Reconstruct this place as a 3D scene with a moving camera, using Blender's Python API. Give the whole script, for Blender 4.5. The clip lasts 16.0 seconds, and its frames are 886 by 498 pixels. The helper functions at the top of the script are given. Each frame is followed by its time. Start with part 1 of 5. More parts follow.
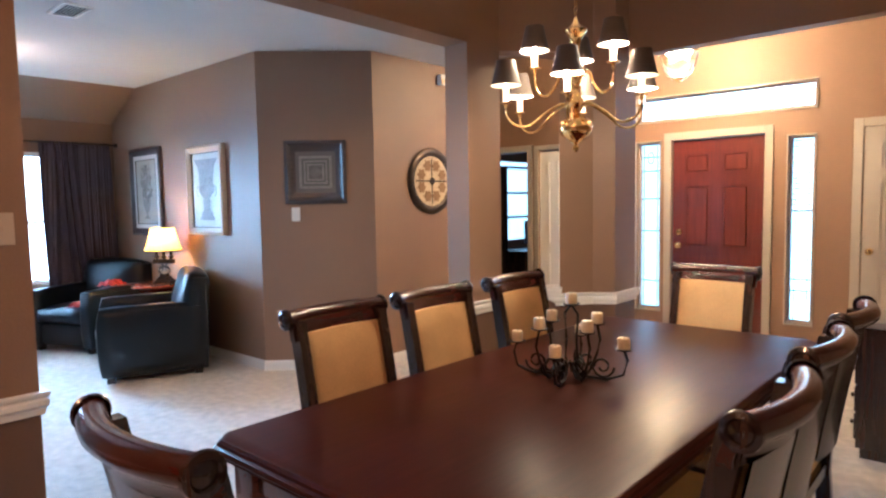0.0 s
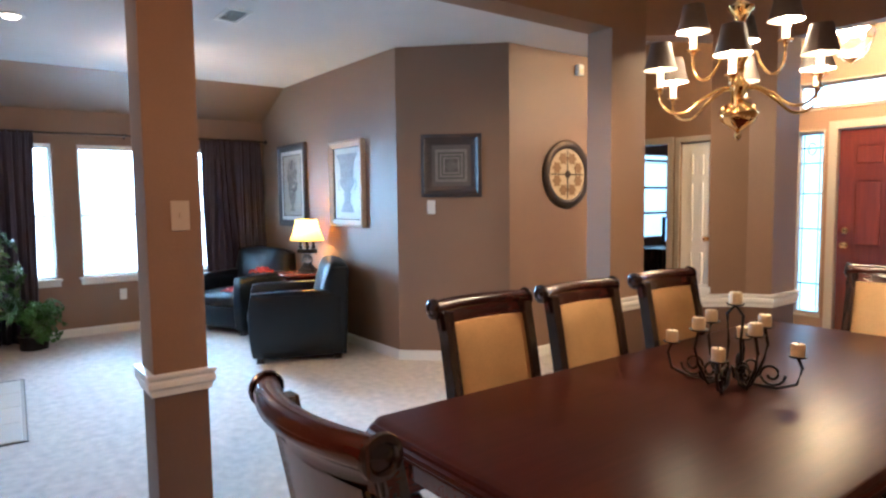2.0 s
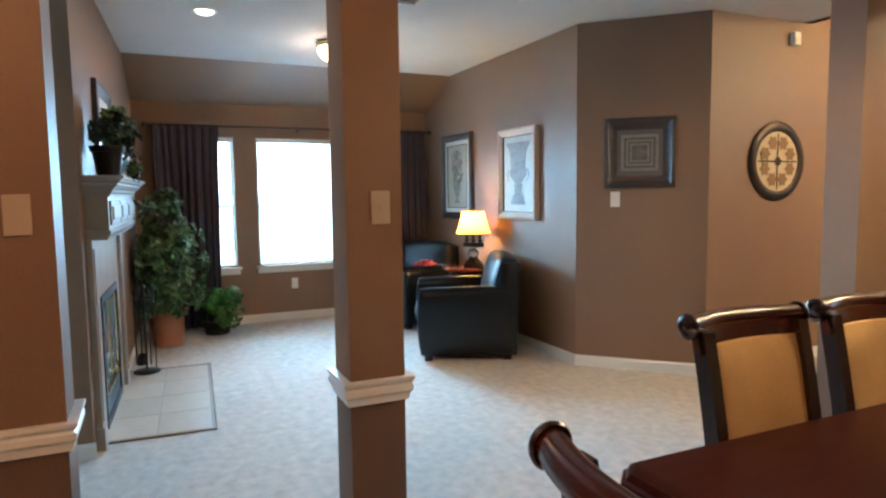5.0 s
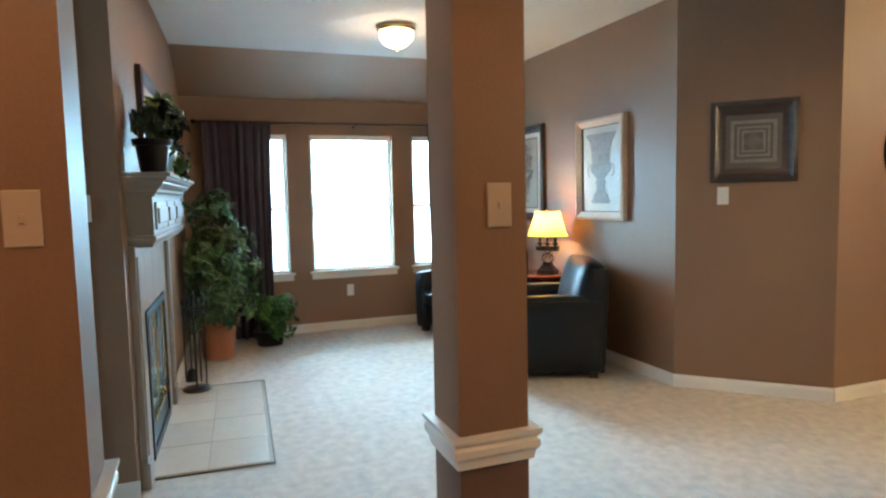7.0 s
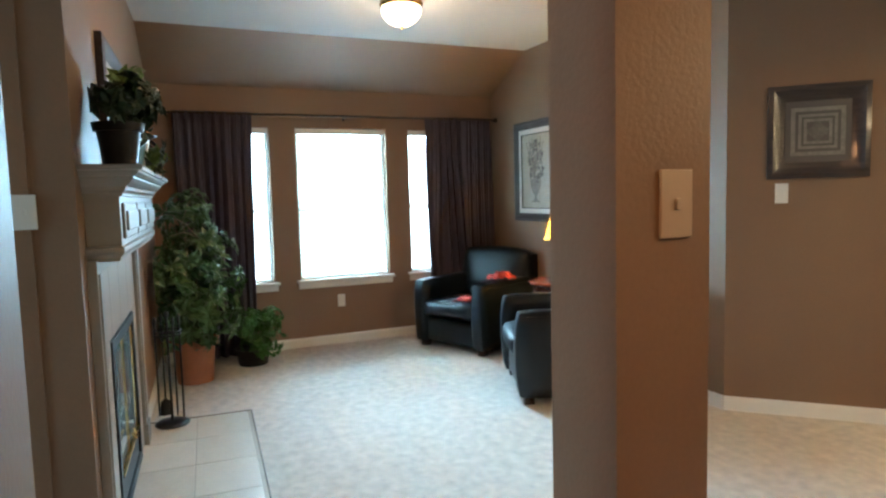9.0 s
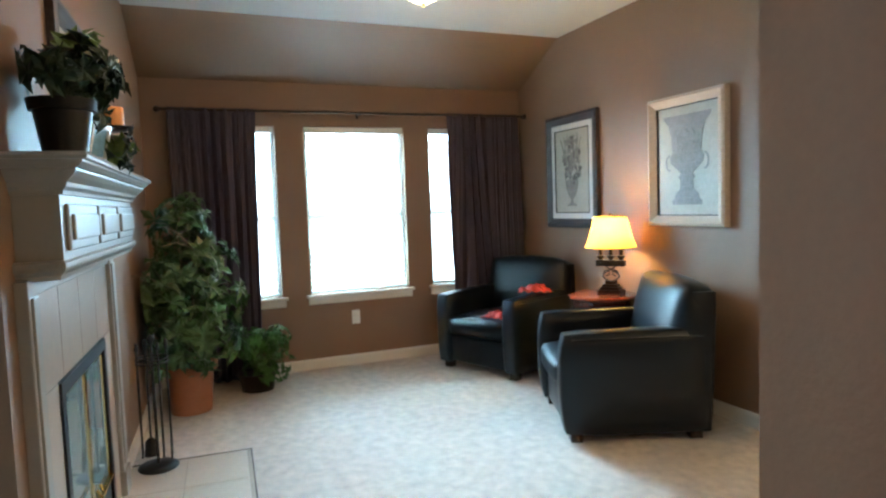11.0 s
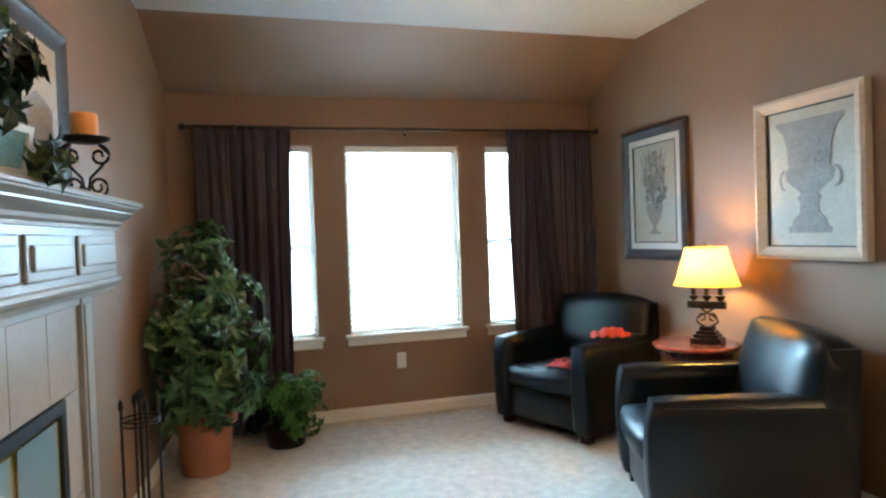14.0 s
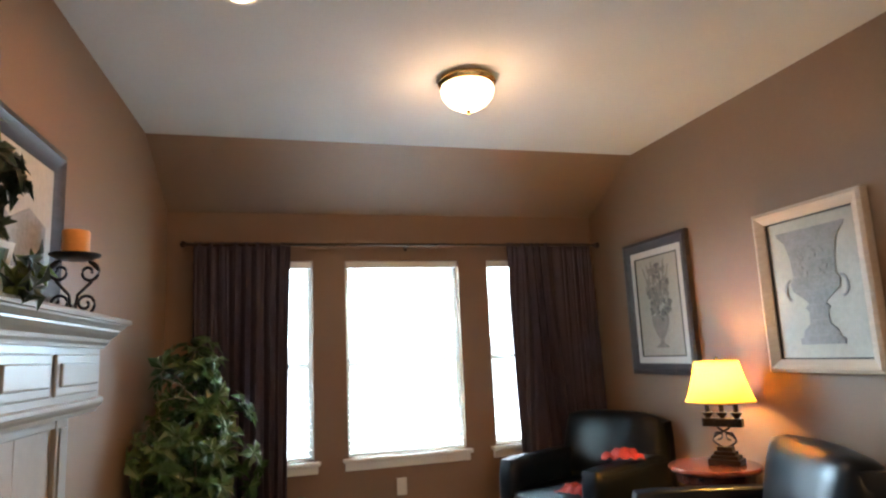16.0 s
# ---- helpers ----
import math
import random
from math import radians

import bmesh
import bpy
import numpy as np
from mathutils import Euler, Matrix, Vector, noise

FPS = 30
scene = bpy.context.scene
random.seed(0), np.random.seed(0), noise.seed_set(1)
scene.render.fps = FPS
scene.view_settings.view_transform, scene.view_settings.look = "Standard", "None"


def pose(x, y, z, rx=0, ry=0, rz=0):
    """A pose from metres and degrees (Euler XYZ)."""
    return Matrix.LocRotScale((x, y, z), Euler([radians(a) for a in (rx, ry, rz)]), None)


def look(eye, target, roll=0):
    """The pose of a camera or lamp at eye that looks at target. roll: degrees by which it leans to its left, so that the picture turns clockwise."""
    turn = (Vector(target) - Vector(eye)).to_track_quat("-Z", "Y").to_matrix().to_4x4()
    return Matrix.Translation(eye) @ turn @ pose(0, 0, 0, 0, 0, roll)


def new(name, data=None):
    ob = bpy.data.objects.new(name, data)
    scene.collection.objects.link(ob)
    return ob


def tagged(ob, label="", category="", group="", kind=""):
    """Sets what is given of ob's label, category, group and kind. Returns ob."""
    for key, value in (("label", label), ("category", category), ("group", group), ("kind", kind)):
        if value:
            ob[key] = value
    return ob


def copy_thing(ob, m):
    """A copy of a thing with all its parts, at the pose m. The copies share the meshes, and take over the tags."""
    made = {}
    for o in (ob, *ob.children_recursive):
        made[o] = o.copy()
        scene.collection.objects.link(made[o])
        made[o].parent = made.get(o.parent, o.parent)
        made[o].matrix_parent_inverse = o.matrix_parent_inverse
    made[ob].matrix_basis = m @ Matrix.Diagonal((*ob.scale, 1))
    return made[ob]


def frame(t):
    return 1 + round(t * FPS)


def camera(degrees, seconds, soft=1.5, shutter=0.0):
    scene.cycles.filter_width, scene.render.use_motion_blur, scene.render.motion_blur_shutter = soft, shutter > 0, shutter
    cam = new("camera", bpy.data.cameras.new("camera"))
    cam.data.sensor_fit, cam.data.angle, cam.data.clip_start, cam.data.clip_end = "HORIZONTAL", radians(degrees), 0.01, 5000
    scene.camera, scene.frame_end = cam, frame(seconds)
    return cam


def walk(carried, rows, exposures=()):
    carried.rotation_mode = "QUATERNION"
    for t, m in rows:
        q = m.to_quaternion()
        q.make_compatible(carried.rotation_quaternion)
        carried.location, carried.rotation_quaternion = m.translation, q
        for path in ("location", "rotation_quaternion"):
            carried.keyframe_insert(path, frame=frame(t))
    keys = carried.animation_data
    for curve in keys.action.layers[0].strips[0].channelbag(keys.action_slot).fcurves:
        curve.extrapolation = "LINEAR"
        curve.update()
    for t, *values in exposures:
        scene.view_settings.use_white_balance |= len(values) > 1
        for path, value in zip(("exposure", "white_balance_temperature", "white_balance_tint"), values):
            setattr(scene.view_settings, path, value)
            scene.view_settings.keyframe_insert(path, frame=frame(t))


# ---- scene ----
cam = camera(70.0, 16.0, soft=2.4)
PATH = [
    (0, (1.357, 0.702, 1.457), (0.028, 2.189, 1.308), -1.0),
    (0.5, (1.32, 0.694, 1.442), (-0.071, 2.123, 1.299), -0.8),
    (1, (1.3, 0.697, 1.442), (-0.162, 2.055, 1.295), -0.7),
    (1.5, (1.278, 0.693, 1.438), (-0.252, 1.972, 1.288), -0.8),
    (2, (1.257, 0.668, 1.437), (-0.333, 1.87, 1.281), -0.7),
    (2.5, (1.233, 0.657, 1.451), (-0.417, 1.773, 1.282), -0.7),
    (3, (1.194, 0.639, 1.443), (-0.507, 1.677, 1.27), -0.8),
    (3.5, (1.09, 0.639, 1.435), (-0.651, 1.608, 1.26), -0.7),
    (4, (0.997, 0.611, 1.437), (-0.77, 1.531, 1.26), -0.7),
    (4.5, (0.88, 0.592, 1.423), (-0.907, 1.475, 1.251), -0.6),
    (5, (0.774, 0.619, 1.433), (-1.04, 1.442, 1.258), -0.7),
    (7.5, (-0.023, 0.611, 1.412), (-1.889, 1.309, 1.245), -1.3),
    (8, (-0.191, 0.618, 1.412), (-2.052, 1.331, 1.24), -1.3),
    (8.5, (-0.38, 0.584, 1.415), (-2.227, 1.332, 1.24), -1.4),
    (9, (-0.551, 0.545, 1.41), (-2.379, 1.337, 1.242), -1.5),
    (11.5, (-1.276, 0.753, 1.368), (-3.131, 1.486, 1.235), -2.1),
    (12, (-1.395, 0.781, 1.384), (-3.26, 1.491, 1.246), -2.0),
    (12.5, (-1.51, 0.818, 1.388), (-3.386, 1.498, 1.252), -2.1),
    (13, (-1.629, 0.895, 1.382), (-3.522, 1.529, 1.259), -2.1),
    (13.5, (-1.729, 0.968, 1.381), (-3.637, 1.559, 1.286), -2.0),
    (14, (-1.785, 1.039, 1.371), (-3.705, 1.594, 1.328), -2.0),
    (14.5, (-1.818, 1.096, 1.359), (-3.746, 1.627, 1.386), -1.9),
    (15, (-1.83, 1.095, 1.358), (-3.755, 1.628, 1.475), -2.0),
    (15.5, (-1.842, 1.099, 1.357), (-3.756, 1.635, 1.577), -2.3),
    (16, (-1.839, 1.106, 1.364), (-3.739, 1.645, 1.686), -2.6),
]
EXPOSURES = [(0, 0.61, 4870, 20), (3, 0.52, 5030, 15), (5, 0.36, 5200, 10), (8, 0.34, 5500, 6), (12.5, 0.31, 5600, 8), (14, 0.33, 5700, 10), (16, 0.12, 6500, 21)]
walk(cam, [(t, look(eye, target, roll)) for t, eye, target, roll in PATH], EXPOSURES)

# ---- world and light ----
world = bpy.data.worlds.new("world")
scene.world = world
world.use_nodes = True
wn = world.node_tree.nodes
sky = wn.new("ShaderNodeTexSky")
sky.sky_type = "NISHITA"
sky.sun_disc = False
sky.sun_elevation, sky.sun_rotation = radians(50), radians(120)
wn["Background"].inputs["Strength"].default_value = 0.12
world.node_tree.links.new(sky.outputs["Color"], wn["Background"].inputs["Color"])


def lamp(name, kind, m, power, color, size=0.1, size_y=0.0):
    data = bpy.data.lights.new(name, kind)
    data.energy, data.color = power, color
    if kind == "AREA":
        data.shape, data.size, data.size_y, data.spread = "RECTANGLE", size, size_y, radians(120)
    elif kind == "SUN":
        data.angle = size
    else:
        data.shadow_soft_size = size
    if kind == "SPOT":
        data.spot_size, data.spot_blend = radians(170), 0.8
    ob = new(name, data)
    ob.matrix_world = m
    return ob


lamp("sun", "SUN", look((0, 0, 10), (-1.0, -1.6, 7.5)), 1.2, (1.0, 0.95, 0.88), radians(10))
DAY = (0.54, 0.87, 1.0)
# skylight in the window openings
lamp("window_light", "AREA", look((-7.30, 2.105, 1.98), (-5.90, 2.105, 0.60)), 328, DAY, 0.84, 1.42)
lamp("window_light", "AREA", look((-7.30, 1.19, 1.98), (-5.90, 1.19, 0.60)), 133, DAY, 0.46, 1.42)
lamp("window_light", "AREA", look((-7.30, 3.04, 1.98), (-5.90, 3.04, 0.60)), 133, DAY, 0.46, 1.42)
lamp("window_light", "AREA", look((-0.845, 7.48, 2.395), (-0.845, 5.0, 2.395)), 4, DAY, 1.7, 0.24)
lamp("window_light", "AREA", look((-1.575, 7.48, 1.15), (-1.575, 5.0, 1.15)), 1.6, DAY, 0.26, 1.8)
lamp("window_light", "AREA", look((-0.095, 7.48, 1.13), (-0.095, 5.0, 1.13)), 1.6, DAY, 0.22, 1.75)
lamp("window_light", "AREA", look((-2.42, -3.58, 1.5), (-2.42, 0.0, 1.3)), 24, DAY, 0.9, 1.15)
WARM = (1.0, 0.70, 0.34)

# ---- materials ----
def rgb(c):
    return (c[0], c[1], c[2], 1.0)


def material(name, color, rough=0.6, metal=0.0, vary=0.12, scale=6.0, fine=120.0, bump=0.1, dist=0.002, spec=0.5, coat=0.0, random_tint=0.0):
    """A surface with two scales of variation in colour and a fine relief."""
    m = bpy.data.materials.new(name)
    m.use_nodes = True
    nt = m.node_tree
    nd, ln = nt.nodes, nt.links
    b = nd["Principled BSDF"]
    tc = nd.new("ShaderNodeTexCoord")
    big = nd.new("ShaderNodeTexNoise")
    big.inputs["Scale"].default_value, big.inputs["Detail"].default_value = scale, 4
    small = nd.new("ShaderNodeTexNoise")
    small.inputs["Scale"].default_value, small.inputs["Detail"].default_value = fine, 3
    for n in (big, small):
        ln.new(tc.outputs["Object"], n.inputs["Vector"])
    add = nd.new("ShaderNodeMath")
    add.operation = "ADD"
    ln.new(big.outputs["Fac"], add.inputs[0])
    ln.new(small.outputs["Fac"], add.inputs[1])
    ramp = nd.new("ShaderNodeMapRange")
    ramp.inputs[1].default_value, ramp.inputs[2].default_value = 0.6, 1.4
    ramp.inputs[3].default_value, ramp.inputs[4].default_value = 1 - vary, 1 + vary
    ln.new(add.outputs[0], ramp.inputs[0])
    hsv = nd.new("ShaderNodeHueSaturation")
    hsv.inputs["Color"].default_value = rgb(color)
    ln.new(ramp.outputs[0], hsv.inputs["Value"])
    if random_tint:
        oi = nd.new("ShaderNodeObjectInfo")
        rr = nd.new("ShaderNodeMapRange")
        rr.inputs[3].default_value, rr.inputs[4].default_value = 1 - random_tint, 1 + random_tint
        ln.new(oi.outputs["Random"], rr.inputs[0])
        mul = nd.new("ShaderNodeMath")
        mul.operation = "MULTIPLY"
        ln.new(ramp.outputs[0], mul.inputs[0])
        ln.new(rr.outputs[0], mul.inputs[1])
        ln.new(mul.outputs[0], hsv.inputs["Value"])
    ln.new(hsv.outputs["Color"], b.inputs["Base Color"])
    rm = nd.new("ShaderNodeMapRange")
    rm.inputs[3].default_value, rm.inputs[4].default_value = max(0.02, rough - 0.025), min(1, rough + 0.025)
    ln.new(big.outputs["Fac"], rm.inputs[0])
    ln.new(rm.outputs[0], b.inputs["Roughness"])
    b.inputs["Metallic"].default_value = metal
    b.inputs["Specular IOR Level"].default_value = spec
    b.inputs["Coat Weight"].default_value = coat
    b.inputs["Coat Roughness"].default_value = 0.12
    if bump:
        bp = nd.new("ShaderNodeBump")
        bp.inputs["Strength"].default_value, bp.inputs["Distance"].default_value = bump, dist
        ln.new(small.outputs["Fac"], bp.inputs["Height"])
        ln.new(bp.outputs[0], b.inputs["Normal"])
    return m


def wood(name, dark, light, rough=0.25, coat=0.4, axis=1, scale=3.0, spread=0.8, even=False):
    """Grained wood, the grain running along an axis of the object."""
    m = material(name, dark, rough, coat=coat, bump=0.0)
    nt = m.node_tree
    nd, ln = nt.nodes, nt.links
    b = nd["Principled BSDF"]
    tc = nd.new("ShaderNodeTexCoord")
    mp = nd.new("ShaderNodeMapping")
    sc = [14.0, 14.0, 14.0]
    sc[axis] = 1.0
    mp.inputs["Scale"].default_value = sc
    ln.new(tc.outputs["Object"], mp.inputs["Vector"])
    n = nd.new("ShaderNodeTexNoise")
    n.inputs["Scale"].default_value, n.inputs["Detail"].default_value, n.inputs["Distortion"].default_value = scale, 8, spread
    ln.new(mp.outputs[0], n.inputs["Vector"])
    cr = nd.new("ShaderNodeValToRGB")
    cr.color_ramp.elements[0].position, cr.color_ramp.elements[0].color = 0.35, rgb(dark)
    cr.color_ramp.elements[1].position, cr.color_ramp.elements[1].color = 0.7, rgb(light)
    ln.new(n.outputs["Fac"], cr.inputs[0])
    ln.new(cr.outputs[0], b.inputs["Base Color"])
    if even:
        ln.remove(b.inputs["Roughness"].links[0])
        b.inputs["Roughness"].default_value = rough
        b.inputs["Specular IOR Level"].default_value = 0.03
    return m


def glowing(name, color, strength, base=None):
    m = bpy.data.materials.new(name)
    m.use_nodes = True
    b = m.node_tree.nodes["Principled BSDF"]
    b.inputs["Base Color"].default_value = rgb(base or color)
    b.inputs["Emission Color"].default_value = rgb(color)
    b.inputs["Emission Strength"].default_value = strength
    b.inputs["Roughness"].default_value = 0.5
    return m


def clear(name, color=(1, 1, 1), rough=0.0):
    m = bpy.data.materials.new(name)
    m.use_nodes = True
    b = m.node_tree.nodes["Principled BSDF"]
    b.inputs["Base Color"].default_value = rgb(color)
    b.inputs["Transmission Weight"].default_value = 1.0
    b.inputs["Roughness"].default_value = rough
    b.inputs["IOR"].default_value = 1.45
    return m


WALL = material("taupe wall paint", (0.222, 0.131, 0.075), 0.54, vary=0.06, scale=2.0, fine=95, bump=0.32, dist=0.003)
WALL_LOW = material("brown wall paint", (0.136, 0.075, 0.043), 0.54, vary=0.06, scale=2.0, fine=95, bump=0.32, dist=0.003)
CEILING = material("white ceiling texture", (0.62, 0.62, 0.61), 0.9, vary=0.04, scale=3.0, fine=90, bump=0.35, dist=0.004)
TRIM = material("white trim paint", (0.76, 0.74, 0.69), 0.35, vary=0.03, scale=4.0, fine=80, bump=0.03)
CREAM = material("cream mantel paint", (0.36, 0.315, 0.26), 0.32, vary=0.03, scale=4.0, fine=80, bump=0.03)
# cream paint again, its colour darkened to stand for weaker light on the mantel
MANTEL_DIMMED = material("cream mantel paint, dimmed", (0.27, 0.245, 0.215), 0.30, vary=0.04, scale=4.0, fine=80, bump=0.03)
CARPET = material("beige carpet", (0.72, 0.66, 0.60), 0.97, vary=0.26, scale=15.0, fine=260, bump=0.9, dist=0.012, spec=0.1)
TILE = material("beige hearth tile", (0.55, 0.48, 0.40), 0.35, vary=0.08, scale=8.0, fine=60, bump=0.05, random_tint=0.06)
GROUT = material("beige grout", (0.40, 0.35, 0.29), 0.9)
MARBLE = material("beige surround tile", (0.33, 0.255, 0.20), 0.3, vary=0.10, scale=5.0, fine=30, bump=0.03, random_tint=0.05)
CHERRY = wood("cherry wood", (0.045, 0.010, 0.006), (0.12, 0.028, 0.016), 0.22, 0.5)
CHERRY_X = wood("cherry rail", (0.036, 0.0075, 0.0055), (0.066, 0.0145, 0.0095), 0.22, 0.4, 0)
CHERRY_TOP = wood("cherry table top", (0.036, 0.0095, 0.0065), (0.047, 0.0120, 0.0078), 0.30, 0.0, spread=0.15, even=True)
ESPRESSO = wood("espresso wood", (0.018, 0.009, 0.006), (0.045, 0.022, 0.015), 0.25, 0.4, axis=2)
SUEDE = material("gold suede", (0.64, 0.40, 0.16), 0.9, vary=0.14, scale=9.0, fine=200, bump=0.2, dist=0.002, spec=0.15)
LEATHER = material("black leather", (0.0035, 0.0065, 0.011), 0.31, vary=0.08, scale=6.0, fine=240, bump=0.12, dist=0.0008, spec=0.36)
DRAPE = material("plum drape", (0.046, 0.034, 0.050), 0.62, vary=0.2, scale=4.0, fine=180, bump=0.2, spec=0.4)
BLACK = material("black iron", (0.015, 0.014, 0.014), 0.45, metal=0.6, vary=0.2)
BRONZE = material("dark bronze", (0.05, 0.035, 0.025), 0.4, metal=0.8, vary=0.25, scale=14)
BRASS = material("polished brass", (0.85, 0.58, 0.22), 0.12, metal=1.0, vary=0.05)
TERRACOTTA = material("terracotta", (0.36, 0.14, 0.07), 0.8, vary=0.15, scale=9)
LEAF = material("green leaf", (0.040, 0.092, 0.024), 0.33, vary=0.35, scale=9.0, fine=40, bump=0.05)
LEAF_LIGHT = material("bright green leaf", (0.05, 0.15, 0.025), 0.36, vary=0.3, scale=9.0, fine=40, bump=0.05)
LEAF_DARK = material("dark ivy leaf", (0.020, 0.038, 0.015), 0.45, vary=0.4, scale=14.0, fine=40, bump=0.05)
BARK = material("pale bark", (0.22, 0.18, 0.13), 0.85, vary=0.2, scale=20)
SOIL = material("potting soil", (0.04, 0.028, 0.02), 0.95, vary=0.3, scale=40)
RED_DOOR = wood("mahogany door", (0.075, 0.013, 0.009), (0.105, 0.019, 0.012), 0.25, 0.4, axis=2, spread=0.2)
PLASTIC = material("white plastic", (0.75, 0.73, 0.68), 0.4, vary=0.02)
# switch plate plastic with the dim orange lamplight put into its colour
PLASTIC_WARM_DIM = material("warm dimmed plastic", (0.46, 0.37, 0.28), 0.45, vary=0.02)
WAX = material("ivory wax", (0.80, 0.66, 0.42), 0.5, vary=0.05)
AMBER_WAX = material("amber wax", (0.62, 0.27, 0.07), 0.5, vary=0.08)
GLASS = clear("window glass")

# ---- building helpers ----
def box(bm, x0, y0, z0, x1, y1, z1, m=None, bevel=0.0):
    """A box between two corners, optionally turned by m and with bevelled edges."""
    r = bmesh.ops.create_cube(bm, size=1)
    vs = r["verts"]
    bmesh.ops.scale(bm, verts=vs, vec=(abs(x1 - x0), abs(y1 - y0), abs(z1 - z0)))
    bmesh.ops.translate(bm, verts=vs, vec=((x0 + x1) / 2, (y0 + y1) / 2, (z0 + z1) / 2))
    if bevel:
        edges = list({e for v in vs for e in v.link_edges})
        out = bmesh.ops.bevel(bm, geom=edges, offset=bevel, segments=3, profile=0.5, affect="EDGES")
        vs = list({v for f in out["faces"] for v in f.verts} | {v for v in vs if v.is_valid})
    if m is not None:
        bmesh.ops.transform(bm, matrix=m, verts=vs)
    return vs


def prism(bm, pts, z0, z1):
    """An upright prism over a plan outline."""
    lo = [bm.verts.new((x, y, z0)) for x, y in pts]
    hi = [bm.verts.new((x, y, z1)) for x, y in pts]
    n = len(pts)
    bm.faces.new(lo[::-1])
    bm.faces.new(hi)
    for i in range(n):
        bm.faces.new((lo[i], lo[(i + 1) % n], hi[(i + 1) % n], hi[i]))
    return lo + hi


def lathe(bm, profile, seg=24, m=None, caps=True):
    """A turned body round z from (radius, height) pairs."""
    rings = []
    for r, z in profile:
        rings.append([bm.verts.new((r * math.cos(2 * math.pi * i / seg), r * math.sin(2 * math.pi * i / seg), z)) for i in range(seg)])
    for a, b in zip(rings, rings[1:]):
        for i in range(seg):
            bm.faces.new((a[i], a[(i + 1) % seg], b[(i + 1) % seg], b[i]))
    if caps:
        bm.faces.new(rings[0][::-1])
        bm.faces.new(rings[-1])
    vs = [v for r in rings for v in r]
    if m is not None:
        bmesh.ops.transform(bm, matrix=m, verts=vs)
    return vs


def tube(bm, pts, r, seg=8, taper=1.0):
    """A round bar along a line of points."""
    pts = [Vector(p) for p in pts]
    rings = []
    for i, p in enumerate(pts):
        d = (pts[min(i + 1, len(pts) - 1)] - pts[max(i - 1, 0)]).normalized()
        side = d.cross(Vector((0, 0, 1)))
        if side.length < 1e-3:
            side = d.cross(Vector((1, 0, 0)))
        side.normalize()
        up = side.cross(d)
        rad = r * (1 + (taper - 1) * i / (len(pts) - 1))
        rings.append([bm.verts.new(p + rad * (math.cos(2 * math.pi * k / seg) * side + math.sin(2 * math.pi * k / seg) * up)) for k in range(seg)])
    for a, b in zip(rings, rings[1:]):
        for i in range(seg):
            bm.faces.new((a[i], a[(i + 1) % seg], b[(i + 1) % seg], b[i]))
    bm.faces.new(rings[0][::-1])
    bm.faces.new(rings[-1])
    return [v for g in rings for v in g]


def extrude_profile(bm, prof, path_from, path_to, up=(0, 0, 1)):
    """A moulding: a profile of (out, height) pairs swept straight; out lies to the left of the way."""
    a, b = Vector(path_from), Vector(path_to)
    d = (b - a).normalized()
    out = Vector(up).cross(d)
    ra = [bm.verts.new(a + out * o + Vector(up) * h) for o, h in prof]
    rb = [bm.verts.new(b + out * o + Vector(up) * h) for o, h in prof]
    n = len(prof)
    for i in range(n):
        bm.faces.new((ra[i], rb[i], rb[(i + 1) % n], ra[(i + 1) % n]))
    bm.faces.new(ra[::-1])
    bm.faces.new(rb)


def part(name, bm, mat, parent=None, label="", smooth=False, m=None):
    """Links a bmesh as one mesh object, under a thing or a part."""
    bmesh.ops.recalc_face_normals(bm, faces=bm.faces)
    me = bpy.data.meshes.new(name)
    bm.to_mesh(me)
    bm.free()
    me.materials.append(mat)
    if smooth:
        me.polygons.foreach_set("use_smooth", [True] * len(me.polygons))
        try:
            me.set_sharp_from_angle(angle=radians(smooth if smooth is not True else 40))
        except AttributeError:
            pass
    ob = new(name, me)
    if parent is not None:
        ob.parent = parent
    if m is not None:
        ob.matrix_local = m
    if label:
        ob["label"] = label
    return ob


def thing(name, m, label, category, group=""):
    ob = new(name)
    ob.matrix_world = m
    return tagged(ob, label, category, group)


def structure(name, bm, mat, label="", category=""):
    ob = part(name, bm, mat)
    return tagged(ob, label, category, kind="structure")


def wall_with_holes(bm, axis, at0, at1, u0, u1, z0, z1, holes=()):
    """A wall slab between at0 and at1 across axis, from u0 to u1, with openings (u0, u1, z0, z1)."""
    us = sorted({u0, u1, *[h[0] for h in holes], *[h[1] for h in holes]})
    zs = sorted({z0, z1, *[h[2] for h in holes], *[h[3] for h in holes]})
    for i in range(len(us) - 1):
        run = None
        for j in range(len(zs) - 1):
            cu, cz = (us[i] + us[i + 1]) / 2, (zs[j] + zs[j + 1]) / 2
            solid = not any(h[0] < cu < h[1] and h[2] < cz < h[3] for h in holes)
            if solid:
                if run is None:
                    run = [zs[j], zs[j + 1]]
                else:
                    run[1] = zs[j + 1]
            if run and (not solid or j == len(zs) - 2):
                if axis == "x":
                    box(bm, at0, us[i], run[0], at1, us[i + 1], run[1])
                else:
                    box(bm, us[i], at0, run[0], us[i + 1], at1, run[1])
                run = None
    bmesh.ops.remove_doubles(bm, verts=bm.verts, dist=1e-5)


# ---- the plan ----
WIN_X, PIC_Y, FIRE_Y, CEIL = -6.56, 3.74, 0.265, 2.76
LIV_X = -1.41
BEAM_Z = 2.53
P0, P1 = LIV_X - 0.20, LIV_X
DOOR_Y = 7.35
RAIL_Z, HALF_Z = 0.71, 0.76
FOYER_CEIL = 3.3
